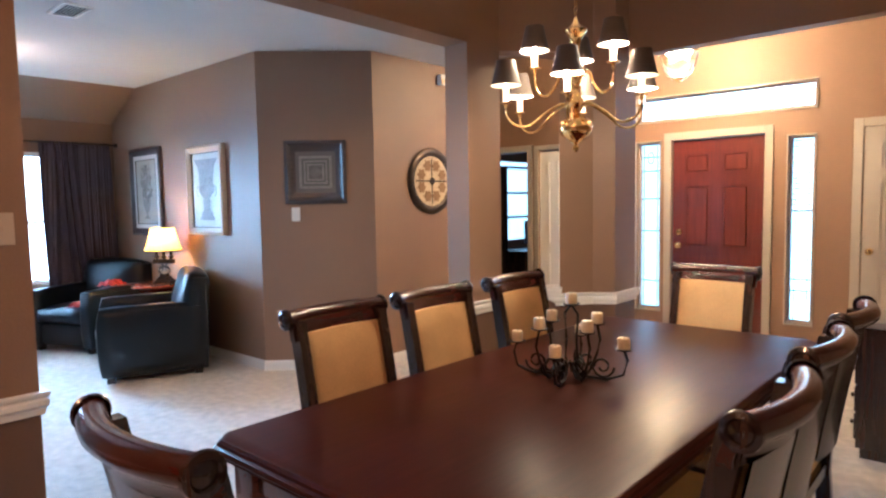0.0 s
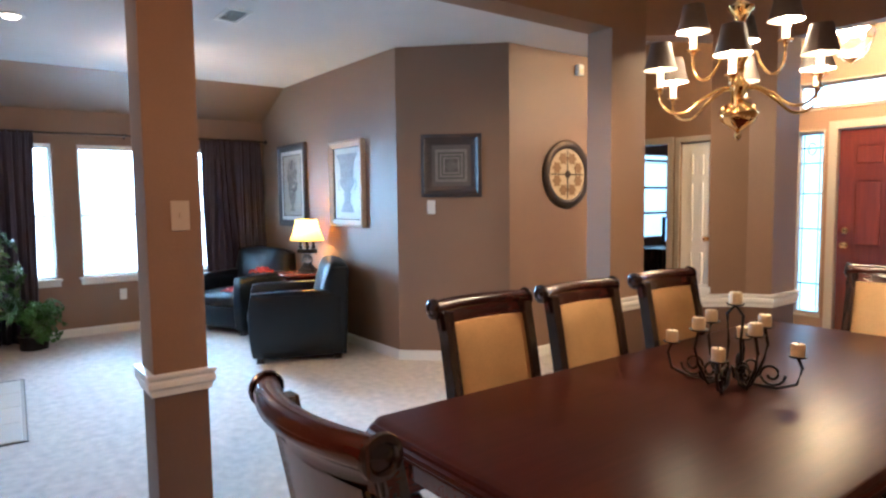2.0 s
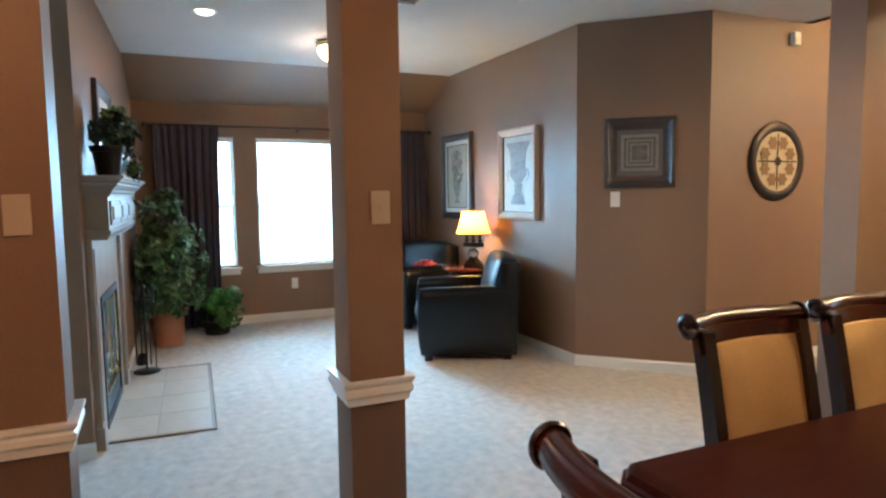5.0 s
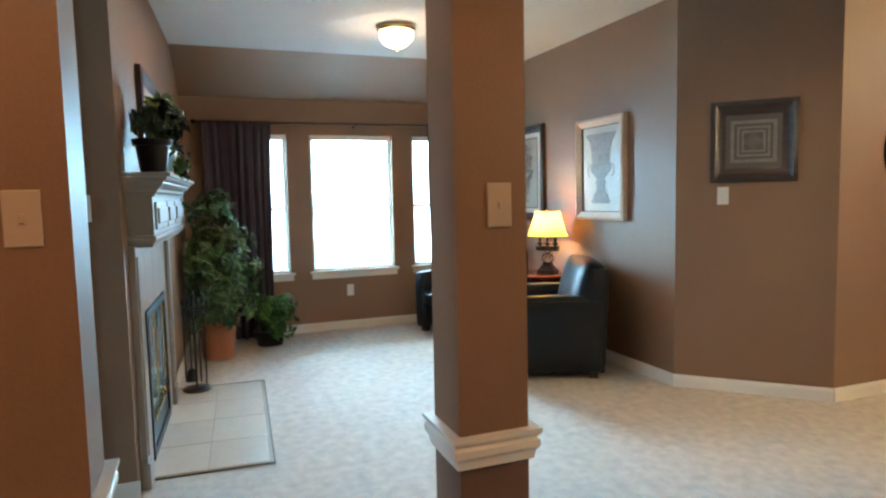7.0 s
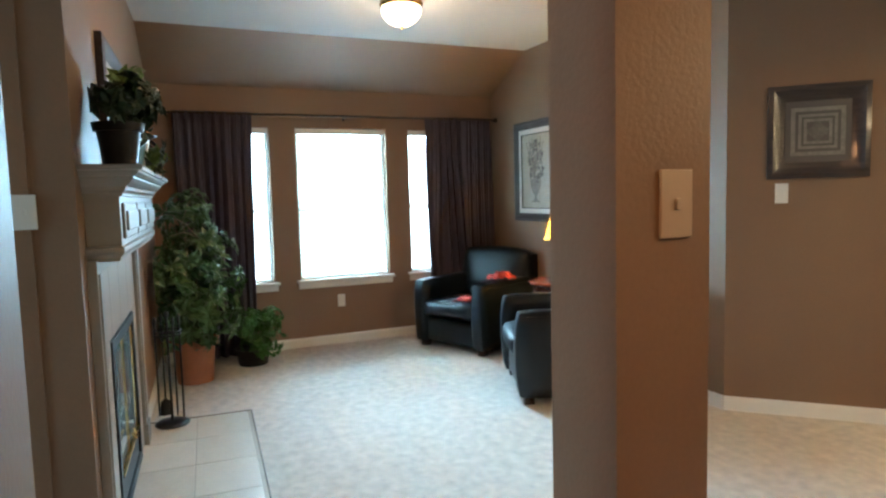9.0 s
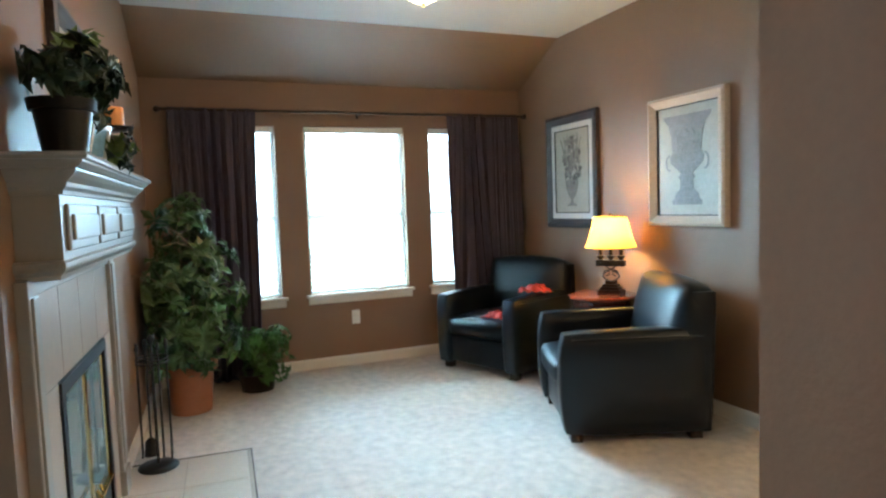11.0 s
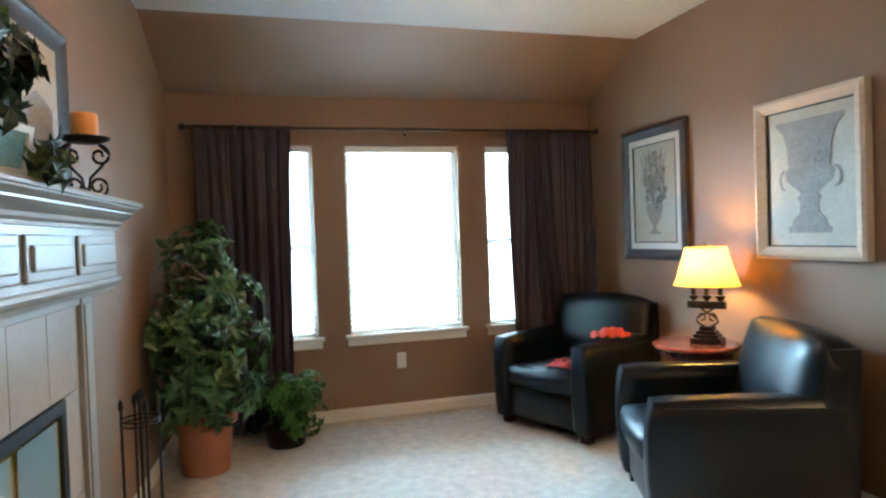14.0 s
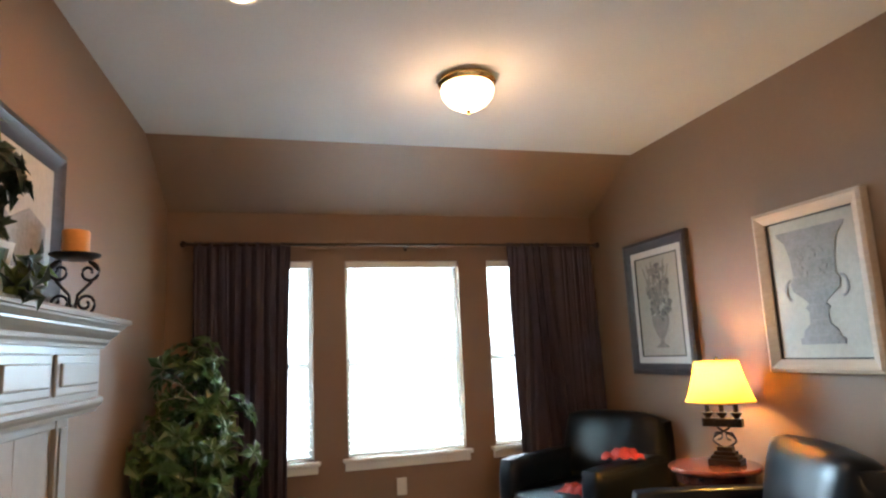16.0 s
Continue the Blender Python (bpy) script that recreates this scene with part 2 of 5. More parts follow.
# the fireplace wall stands a little askew
TURN = pose(-3.3, FIRE_Y, 0, 0, 0, -3.0) @ pose(3.3, -FIRE_Y, 0)

# floor
bm = bmesh.new()
box(bm, -7.0, -3.5, -0.1, 3.6, 9.8, 0.0)
structure("floor", bm, CARPET, "beige cut-pile carpet over the whole floor", "carpet")

# ceilings
bm = bmesh.new()
box(bm, -5.86, -3.5, CEIL, LIV_X - 0.1, PIC_Y, CEIL + 0.12)
prism(bm, [(-3.47, PIC_Y), (LIV_X - 0.1, PIC_Y), (LIV_X - 0.1, 5.5), (-2.77, 5.5), (-2.77, 4.44)], CEIL, CEIL + 0.12)
structure("ceiling", bm, CEILING, "white textured living room ceiling", "ceiling")
bm = bmesh.new()
box(bm, P1, -3.5, FOYER_CEIL, 3.6, 5.42, FOYER_CEIL + 0.12)
structure("ceiling_dining", bm, CEILING, "white textured dining room ceiling", "ceiling")
bm = bmesh.new()
box(bm, -4.3, 5.5, FOYER_CEIL, 3.6, 9.8, FOYER_CEIL + 0.12)
structure("ceiling_foyer", bm, CEILING, "white textured foyer ceiling", "ceiling")
# sloped soffit over the windows
bm = bmesh.new()
vs = []
for y in (FIRE_Y, PIC_Y):
    vs.append([bm.verts.new(p) for p in ((-5.86, y, CEIL), (WIN_X, y, 2.43), (WIN_X, y, CEIL + 0.12), (-5.86, y, CEIL + 0.12))])
for i in range(4):
    bm.faces.new((vs[0][i], vs[0][(i + 1) % 4], vs[1][(i + 1) % 4], vs[1][i]))
bm.faces.new(vs[0])
bm.faces.new(vs[1][::-1])
structure("sloped_soffit", bm, WALL, "taupe painted sloped ceiling above the windows", "soffit")

# walls
WINS = [(0.95, 1.435, 0.645, 2.075), (1.675, 2.56, 0.645, 2.075), (2.795, 3.28, 0.645, 2.075)]
bm = bmesh.new()
wall_with_holes(bm, "x", WIN_X - 0.14, WIN_X, FIRE_Y - 0.15, PIC_Y + 0.15, 0, 2.9, WINS)
structure("wall_west", bm, WALL, "taupe painted wall with three windows", "wall")
bm = bmesh.new()
prism(bm, [(WIN_X, PIC_Y), (-3.47, PIC_Y), (-2.77, 4.44), (-2.77, 6.2), (-2.92, 6.2), (-2.92, 4.50), (-3.53, 3.89), (WIN_X, 3.89)], 0, 2.9)
structure("wall_north", bm, WALL, "taupe painted wall with an angled corner", "wall")
# the fireplace wall, with the firebox opening
FB0, FB1, FBZ = -4.36, -3.53, 0.83
bm = bmesh.new()
wall_with_holes(bm, "y", FIRE_Y - 0.15, FIRE_Y, WIN_X, -3.1, 0, 2.9, [(FB0, FB1, 0.0, FBZ)])
structure("wall_south", bm, WALL, "taupe painted wall behind the fireplace", "wall").matrix_world = TURN
bm = bmesh.new()
box(bm, -3.25, -3.5, 0, -3.1, FIRE_Y - 0.15, 2.9)
structure("wall_passage", bm, WALL, "taupe painted wall beside the fireplace", "wall")
# partition end, pillar and corner column between dining room and living room
def rail_prof():
    return [(0, -0.045), (0.012, -0.045), (0.016, -0.02), (0.026, -0.008), (0.026, 0.012), (0.018, 0.02), (0.030, 0.034), (0.030, 0.045), (0, 0.045)]


def column(name, pts, z1, label, low=True):
    """A painted column or wall end over a plan outline, darker under the chair rail."""
    bm = bmesh.new()
    prism(bm, pts, RAIL_Z if low else 0, z1)
    ob = structure(name, bm, WALL, label, "column")
    if low:
        bm = bmesh.new()
        prism(bm, pts, 0, RAIL_Z)
        part("lower_wall", bm, WALL_LOW, ob, "darker brown paint")
        bm = bmesh.new()
        n = len(pts)
        cx, cy = sum(p[0] for p in pts) / n, sum(p[1] for p in pts) / n
        prof = rail_prof()
        outs = []
        for i in range(n):
            p, a, b = Vector(pts[i]), Vector(pts[i - 1]), Vector(pts[(i + 1) % n])
            na = Vector(((p - a).y, -(p - a).x)).normalized()
            nb = Vector(((b - p).y, -(b - p).x)).normalized()
            k = (na + nb) / (1 + na.dot(nb))
            outs.append([bm.verts.new((p.x + k.x * o, p.y + k.y * o, RAIL_Z + h)) for o, h in prof])
        for i in range(n):
            for j in range(len(prof) - 1):
                bm.faces.new((outs[i][j], outs[(i + 1) % n][j], outs[(i + 1) % n][j + 1], outs[i][j + 1]))
        part("chair_rail", bm, TRIM, ob, "white moulded chair rail")
    return ob


column("wall_partition", [(P0, -3.5), (P1, -3.5), (P1, 0.345), (P0, 0.345)], BEAM_Z, "taupe partition wall end with white chair rail")
column("pillar", [(P0, 1.235), (P1, 1.235), (P1, 1.445), (P0, 1.445)], BEAM_Z, "square taupe pillar with white chair rail")
column("corner_column", [(P0, 4.075), (P1, 4.075), (P1, 4.44), (P0, 4.44)], BEAM_Z, "taupe corner column with white chair rail")
column("foyer_column", [(-1.13, 4.79), (-0.97, 5.00), (-0.83, 5.08), (-0.83, 5.42), (-1.13, 5.42)], BEAM_Z, "taupe column beside the foyer opening")
bm = bmesh.new()
box(bm, P0, -3.5, BEAM_Z, P1, 4.44, 3.4)
structure("beam", bm, WALL, "taupe beam over the opening to the living room", "beam")
bm = bmesh.new()
prism(bm, [(P1, 4.44), (-1.13, 4.79), (-0.97, 5.00), (-0.83, 5.08), (-0.83, 5.30), (-1.13, 5.30), (P1 - 0.12, 4.50), (P1 - 0.12, 4.44)], BEAM_Z, 3.4)
box(bm, -1.05, 5.30, BEAM_Z, 3.6, 5.42, 3.4)
structure("header", bm, WALL, "taupe header over the foyer opening", "beam")
# half wall with its cap
bm = bmesh.new()
prism(bm, [(P1, 4.44), (-1.13, 4.79), (-1.13, 4.97), (P1 - 0.13, 4.50), (P1 - 0.13, 4.44)], 0, HALF_Z - 0.05)
hw = structure("half_wall", bm, WALL_LOW, "brown half wall with a white cap", "wall")
bm = bmesh.new()
prism(bm, [(P1 + 0.03, 4.442), (-1.10, 4.77), (-1.132, 4.82), (-1.132, 5.00), (P1 - 0.16, 4.52), (P1 - 0.16, 4.442)], HALF_Z + 0.005, HALF_Z + 0.045)
prism(bm, [(P1 + 0.015, 4.442), (-1.115, 4.78), (-1.132, 4.81), (-1.132, 4.98), (P1 - 0.145, 4.51), (P1 - 0.145, 4.442)], HALF_Z - 0.05, HALF_Z + 0.005)
part("cap", bm, TRIM, hw, "white moulded cap")

# front wall with the entrance
D0, D1 = -1.32, -0.41
SL0, SL1, SR0, SR1 = -1.71, -1.44, -0.21, 0.02
bm = bmesh.new()
wall_with_holes(bm, "y", DOOR_Y, DOOR_Y + 0.15, -4.3, 3.6, 0, 3.4,
                [(D0, D1, 0, 2.06), (SL0, SL1, 0.24, 2.06), (SR0, SR1, 0.24, 2.02), (SL0, SR1, 2.27, 2.52), (-3.72, -3.14, 0, 2.06), (-2.98, -2.58, 0, 2.06)])
structure("wall_front", bm, WALL, "warm taupe entrance wall with door, sidelights and transom", "wall")
# walls that close the place
bm = bmesh.new()
box(bm, 3.45, -3.5, 0, 3.6, 9.8, 3.4)
structure("wall_east", bm, WALL, "taupe painted dining room wall", "wall")
bm = bmesh.new()
wall_with_holes(bm, "y", -3.65, -3.5, -3.25, 3.6, 0, 3.4, [(-2.87, -1.97, 0.9, 2.1)])
structure("wall_back", bm, WALL, "taupe painted wall behind the passage", "wall")
bm = bmesh.new()
wall_with_holes(bm, 'x', -4.45, -4.3, 5.5, 9.8, 0, 3.4, [(8.0, 9.3, 0.85, 2.05)])
box(bm, -4.3, 9.65, 0, -2.45, 9.8, 3.4)
box(bm, -2.45, 7.5, 0, -2.3, 9.8, 3.4)
structure("wall_study", bm, WALL, "taupe painted study wall", "wall")
bm = bmesh.new()
box(bm, -4.3, 6.05, 0, -2.92, 6.2, 3.4)
box(bm, -2.92, 5.42, CEIL, P0, 5.52, 3.4)
structure("wall_hall", bm, WALL, "taupe painted hall wall", "wall")

# baseboards
def baseboard(name, pts, h=0.09):
    bm = bmesh.new()
    for a, b in zip(pts, pts[1:]):
        extrude_profile(bm, [(0, 0), (0.014, 0), (0.014, h - 0.02), (0.008, h), (0, h)], (*a, 0.0), (*b, 0.0))
    return structure(name, bm, TRIM, "white moulded baseboard", "baseboard")


baseboard("baseboard", [(-2.77, 6.2), (-2.77, 4.44), (-3.47, PIC_Y), (WIN_X, PIC_Y), (WIN_X, FIRE_Y + 0.2)])
baseboard("baseboard_fire", [(WIN_X, FIRE_Y), (-4.68, FIRE_Y)]).matrix_world = TURN
baseboard("baseboard_passage", [(-3.1, FIRE_Y), (-3.1, -3.5)])
baseboard("baseboard_front", [(3.4, DOOR_Y), (1.27, DOOR_Y)])
baseboard("baseboard_entry", [(0.30, DOOR_Y), (-0.24, DOOR_Y)])

# ---- windows and doors ----
def cuboid(name, x0, y0, z0, x1, y1, z1, mat, parent=None, bevel=0.0, label="", smooth=False):
    bm = bmesh.new()
    box(bm, x0, y0, z0, x1, y1, z1, None, bevel)
    return part(name, bm, mat, parent, label, smooth)


def ring_frame(bm, u0, u1, z0, z1, w, d0, d1, axis):
    """A rectangular frame of width w, from depth d0 to d1 across axis."""
    spans = [(u0, u1, z0, z0 + w), (u0, u1, z1 - w, z1), (u0, u0 + w, z0 + w, z1 - w), (u1 - w, u1, z0 + w, z1 - w)]
    for a, b, c, d in spans:
        if axis == "x":
            box(bm, d0, a, c, d1, b, d)
        else:
            box(bm, a, d0, c, b, d1, d)


def sash_window(name, y0, y1, z0, z1):
    """A double-hung window with sill, panes and an open slatted blind, set in the west wall."""
    win = thing(name, pose(WIN_X, (y0 + y1) / 2, z0), "white double-hung window with open slatted blind", "window")
    win["kind"] = "structure"
    inv = win.matrix_world.inverted()

    def add(pname, bm, mat, label="", parent=win):
        bmesh.ops.transform(bm, matrix=inv, verts=bm.verts)
        return part(pname, bm, mat, parent, label)

    bm = bmesh.new()
    ring_frame(bm, y0, y1, z0, z1, 0.035, WIN_X - 0.13, WIN_X - 0.075, "x")
    zm = z0 + (z1 - z0) * 0.465
    box(bm, WIN_X - 0.12, y0 + 0.035, zm - 0.02, WIN_X - 0.08, y1 - 0.035, zm + 0.02)
    add("window_frame", bm, TRIM, "white vinyl sash frame")
    for a, b in ((z0 + 0.035, zm - 0.02), (zm + 0.02, z1 - 0.035)):
        bm = bmesh.new()
        box(bm, WIN_X - 0.103, y0 + 0.035, a, WIN_X - 0.099, y1 - 0.035, b)
        pane = add("pane", bm, GLASS)
        pane.visible_shadow = False
    bm = bmesh.new()
    box(bm, WIN_X - 0.074, y0 - 0.04, z0 - 0.028, WIN_X + 0.05, y1 + 0.04, z0 - 0.001, None, 0.006)
    box(bm, WIN_X + 0.001, y0 - 0.025, z0 - 0.085, WIN_X + 0.018, y1 + 0.025, z0 - 0.028, None, 0.004)
    add("window_sill", bm, TRIM, "white painted sill")
    bm = bmesh.new()
    box(bm, WIN_X - 0.06, y0 + 0.008, z1 - 0.055, WIN_X - 0.012, y1 - 0.008, z1 - 0.004, None, 0.004)
    add("blind_rail", bm, PLASTIC, "white blind head rail")
    first = None
    n = int((z1 - z0 - 0.09) / 0.045)
    for i in range(n):
        z = z0 + 0.03 + i * 0.045
        if first is None:
            bm = bmesh.new()
            box(bm, -0.022, -(y1 - y0) / 2 + 0.012, -0.0012, 0.022, (y1 - y0) / 2 - 0.012, 0.0012, pose(0, 0, 0, 0, 3, 0))
            first = part("slat", bm, BLIND, win)
            ob = first
        else:
            ob = new("slat", first.data)
            ob.parent = win
        ob.location = (-0.036, 0, z - z0)
    bm = bmesh.new()
    for y in (y0 + 0.09, y1 - 0.09):
        tube(bm, [(WIN_X - 0.036, y, z0 + 0.02), (WIN_X - 0.036, y, z1 - 0.05)], 0.0012, 4)
    add("cord", bm, PLASTIC)
    return win


BLIND = material("white blind slat", (0.8, 0.8, 0.78), 0.5, vary=0.03)
for i, w in enumerate(WINS):
    sash_window(f"window_{i + 1}", *w)

# bright overcast distance outside the windows
SKYGLOW = glowing("bright overcast distance", (0.86, 0.95, 1.0), 3.2)
bm = bmesh.new()
box(bm, -10.6, -6, -1, -10.5, 10, 7)
tagged(part("backdrop", bm, SKYGLOW), "bright overcast distance outside the windows", "sky", kind="structure")
bm = bmesh.new()
box(bm, -7, 11.4, -1, 4, 11.5, 7)
tagged(part("backdrop_front", bm, glowing("pale green daylight distance", (0.62, 0.93, 0.95), 0.46)), "pale green daylight outside the entrance", "sky", kind="structure")


def casing(bm, u0, u1, z1, y, w=0.075, d=0.02, z0=0.0):
    """Door casing on a wall that faces -y."""
    box(bm, u0 - w, y - d, z0, u0, y, z1 + w, None, 0.004)
    box(bm, u1, y - d, z0, u1 + w, y, z1 + w, None, 0.004)
    box(bm, u0, y - d, z1, u1, y, z1 + w, None, 0.004)


def panel_door(name, w, h, mat, m, label, knob_x, lever=False):
    """A six-panel door leaf with raised panels, in its own xz plane, its face towards -y."""
    door = thing(name, m, label, "door")
    door["kind"] = "structure"
    bm = bmesh.new()
    box(bm, 0, 0, 0, w, 0.04, h, None, 0.003)
    part("leaf", bm, mat, door)
    st, mid = 0.115, 0.10
    pw = (w - 2 * st - mid) / 2
    rows = [(0.22, 0.22 + 0.28 * h), (0.22 + 0.28 * h + 0.13, h - 0.46), (h - 0.36, h - 0.13)]
    for z0, z1 in rows:
        for x0 in (st, st + pw + mid):
            bm = bmesh.new()
            ring_frame(bm, x0, x0 + pw, z0, z1, 0.016, -0.013, 0.002, "y")
            vs = box(bm, x0 + 0.035, -0.014, z0 + 0.035, x0 + pw - 0.035, 0.002, z1 - 0.035, None, 0.010)
            part("panel", bm, mat, door)
    bm = bmesh.new()
    lathe(bm, [(0.028, 0), (0.028, 0.008), (0.012, 0.012), (0.012, 0.035), (0.026, 0.042), (0.03, 0.055), (0.02, 0.068), (0.0, 0.07)], 16, pose(knob_x, 0, 0.95, 90, 0, 0), caps=False)
    if lever:
        box(bm, knob_x - 0.11, -0.06, 0.94, knob_x, -0.045, 0.96, None, 0.005)
    part("door_handle", bm, BRASS, door, "polished brass handle", 35)
    return door


d1 = panel_door("door_1", D1 - D0 - 0.02, 2.045, RED_DOOR, pose(D0 + 0.01, DOOR_Y + 0.02, 0.005), "closed dark red mahogany six-panel front door", 0.07)
bm = bmesh.new()
lathe(bm, [(0.03, 0), (0.03, 0.012), (0.012, 0.016), (0.012, 0.03), (0.0, 0.03)], 16, pose(0.07, 0, 1.09, 90, 0, 0), caps=False)
part("deadbolt", bm, BRASS, d1, "polished brass deadbolt", 35)
bm = bmesh.new()
casing(bm, D0, D1, 2.06, DOOR_Y)
for a, b, z0, z1 in ((SL0, SL1, 0.24, 2.06), (SR0, SR1, 0.24, 2.02), (SL0, SR1, 2.27, 2.52)):
    ring_frame(bm, a - 0.008, b + 0.008, z0 - 0.012, z1 + 0.008, 0.014, DOOR_Y - 0.014, DOOR_Y, "y")
tagged(part("trim", bm, CREAM), "cream painted casing round the entrance", "trim", kind="structure")
LEAD = material("lead came", (0.08, 0.08, 0.08), 0.4, metal=0.7)
FROST = clear("pale sidelight glass", (0.92, 0.98, 1.0), 0.05)


def sidelight(name, x0, x1, z0, z1, lines):
    win = thing(name, pose((x0 + x1) / 2, DOOR_Y, z0), "tall narrow leaded glass sidelight beside the door", "window")
    win["kind"] = "structure"
    inv = win.matrix_world.inverted()
    bm = bmesh.new()
    ring_frame(bm, x0, x1, z0, z1, 0.03, DOOR_Y + 0.05, DOOR_Y + 0.10, "y")
    bmesh.ops.transform(bm, matrix=inv, verts=bm.verts)
    part("window_frame", bm, CREAM, win)
    bm = bmesh.new()
    box(bm, x0 + 0.03, DOOR_Y + 0.073, z0 + 0.03, x1 - 0.03, DOOR_Y + 0.077, z1 - 0.03)
    bmesh.ops.transform(bm, matrix=inv, verts=bm.verts)
    pane = part("pane", bm, FROST, win)
    pane.visible_shadow = False
    bm = bmesh.new()
    for z in lines:
        box(bm, x0 + 0.03, DOOR_Y + 0.068, z - 0.006, x1 - 0.03, DOOR_Y + 0.072, z + 0.006)
    if len(lines) > 1:
        for x in (x0 + 0.06, x1 - 0.06):
            box(bm, x - 0.004, DOOR_Y + 0.068, z0 + 0.03, x + 0.004, DOOR_Y + 0.0715, z1 - 0.03)
        zc, xc = z1 - 0.17, (x0 + x1) / 2
        tube(bm, [(xc + 0.035 * math.sin(a), DOOR_Y + 0.066, zc + 0.06 * math.cos(a)) for a in [k * math.pi / 8 for k in range(17)]], 0.005, 5)
    if lines:
        bmesh.ops.transform(bm, matrix=inv, verts=bm.verts)
        part("lead_came", bm, LEAD, win, "dark lead strips")
    else:
        bm.free()
    return win


sidelight("window_4", SL0, SL1, 0.24, 2.06, [0.55, 1.1, 1.45, 1.75, 1.9])
w5 = sidelight("window_5", SR0, SR1, 0.24, 2.02, [0.55, 0.66, 1.31, 1.92])
# slatted blind drawn half way down the pane
slat = None
for k in range(14):
    if slat is None:
        bm = bmesh.new()
        box(bm, -(SR1 - SR0) / 2 + 0.034, -0.010, -0.003, (SR1 - SR0) / 2 - 0.034, 0.010, 0.003, pose(0, 0, 0, 28, 0, 0))
        slat = ob = part("slat", bm, PLASTIC, w5, "pale blind slat")
    else:
        ob = new("slat", slat.data)
        ob.parent = w5
    ob.location = (0, 0.055, 1.08 + k * 0.05)
t1 = sidelight("window_6", SL0, SR1, 2.27, 2.52, [])
t1["label"] = "wide rectangular transom window over the front door"

# coat closet door and its casing
bm = bmesh.new()
casing(bm, 0.39, 1.17, 2.05, DOOR_Y)
tagged(part("trim_closet", bm, CREAM), "cream painted closet door casing", "trim", kind="structure")
panel_door("door_2", 0.76, 2.04, CREAM, pose(0.40, DOOR_Y - 0.012, 0.005), "closed cream six-panel closet door", 0.06, False)
# hall doors: an open study door and a white door
bm = bmesh.new()
casing(bm, -3.72, -3.14, 2.06, DOOR_Y)
casing(bm, -2.98, -2.58, 2.06, DOOR_Y, 0.06)
tagged(part("trim_hall", bm, CREAM), "cream painted casing in the hall", "trim", kind="structure")
panel_door("door_3", 0.39, 2.04, TRIM, pose(-2.975, DOOR_Y + 0.02, 0.005), "closed white panel door in the hall", 0.33)

# ---- fireplace ----
fp = thing("fireplace", TURN @ pose(-4.08, FIRE_Y, 0), "cream fireplace with beige tile surround and glass doors", "fireplace")


def add_fp(name, bm, mat, label="", parent=None, smooth=False):
    bmesh.ops.transform(bm, matrix=Matrix.Translation((4.08, -FIRE_Y, 0)), verts=bm.verts)
    return part(name, bm, mat, parent or fp, label, smooth)


SX0, SX1 = -4.66, -3.20
# tile panel round the firebox, in separate slabs
TL, TR = SX0 + 0.12, SX1 - 0.10
qs = [TL + (TR - TL) * k / 4 for k in range(5)]
slabs = [(TL, FB0, 0, 0.43), (TL, FB0, 0.433, FBZ), (FB1, TR, 0, 0.43), (FB1, TR, 0.433, FBZ)]
slabs += [(a, b - 0.003, FBZ + 0.003, 1.15) for a, b in zip(qs, qs[1:])]
for x0, x1, z0, z1 in slabs:
    bm = bmesh.new()
    box(bm, x0, FIRE_Y, z0, x1, FIRE_Y + 0.016, z1, None, 0.002)
    add_fp("tile", bm, MARBLE)
bm = bmesh.new()
for x0, x1 in ((SX0, TL), (TR, SX1)):
    box(bm, x0, FIRE_Y, 0, x1, FIRE_Y + 0.035, 1.2, None, 0.004)
    box(bm, x0 + 0.02, FIRE_Y + 0.03, 0.16, x1 - 0.02, FIRE_Y + 0.042, 1.15, None, 0.004)
    box(bm, x0 - 0.008, FIRE_Y, 0, x1 + 0.008, FIRE_Y + 0.045, 0.13, None, 0.004)
box(bm, TL, FIRE_Y, 1.15, TR, FIRE_Y + 0.03, 1.2, None, 0.004)
add_fp("surround_frame", bm, MANTEL_DIMMED, "cream painted pilasters")
# mantel: frieze with raised panels, mouldings and shelf
bm = bmesh.new()
FR0, FR1, FRY = -4.72, -3.24, FIRE_Y + 0.12
box(bm, FR0, FIRE_Y, 1.24, FR1, FRY, 1.45, None, 0.003)
man = add_fp("mantel", bm, MANTEL_DIMMED, "cream painted mantel shelf with raised panels")
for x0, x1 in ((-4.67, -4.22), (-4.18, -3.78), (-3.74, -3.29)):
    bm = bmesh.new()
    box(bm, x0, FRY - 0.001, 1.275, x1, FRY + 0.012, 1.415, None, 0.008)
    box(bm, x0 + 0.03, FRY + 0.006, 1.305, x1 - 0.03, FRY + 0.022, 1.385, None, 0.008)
    add_fp("panel", bm, MANTEL_DIMMED, "", man)


def cornice(bm, prof, x0, x1, y):
    """A moulding round three sides of the frieze."""
    rows = []
    for o, z in prof:
        rows.append([bm.verts.new(p) for p in ((x0 - o, FIRE_Y, z), (x0 - o, y + o, z), (x1 + o, y + o, z), (x1 + o, FIRE_Y, z))])
    for a, b in zip(rows, rows[1:]):
        for i in range(3):
            bm.faces.new((a[i], a[i + 1], b[i + 1], b[i]))
    bm.faces.new(rows[0])
    bm.faces.new(rows[-1])


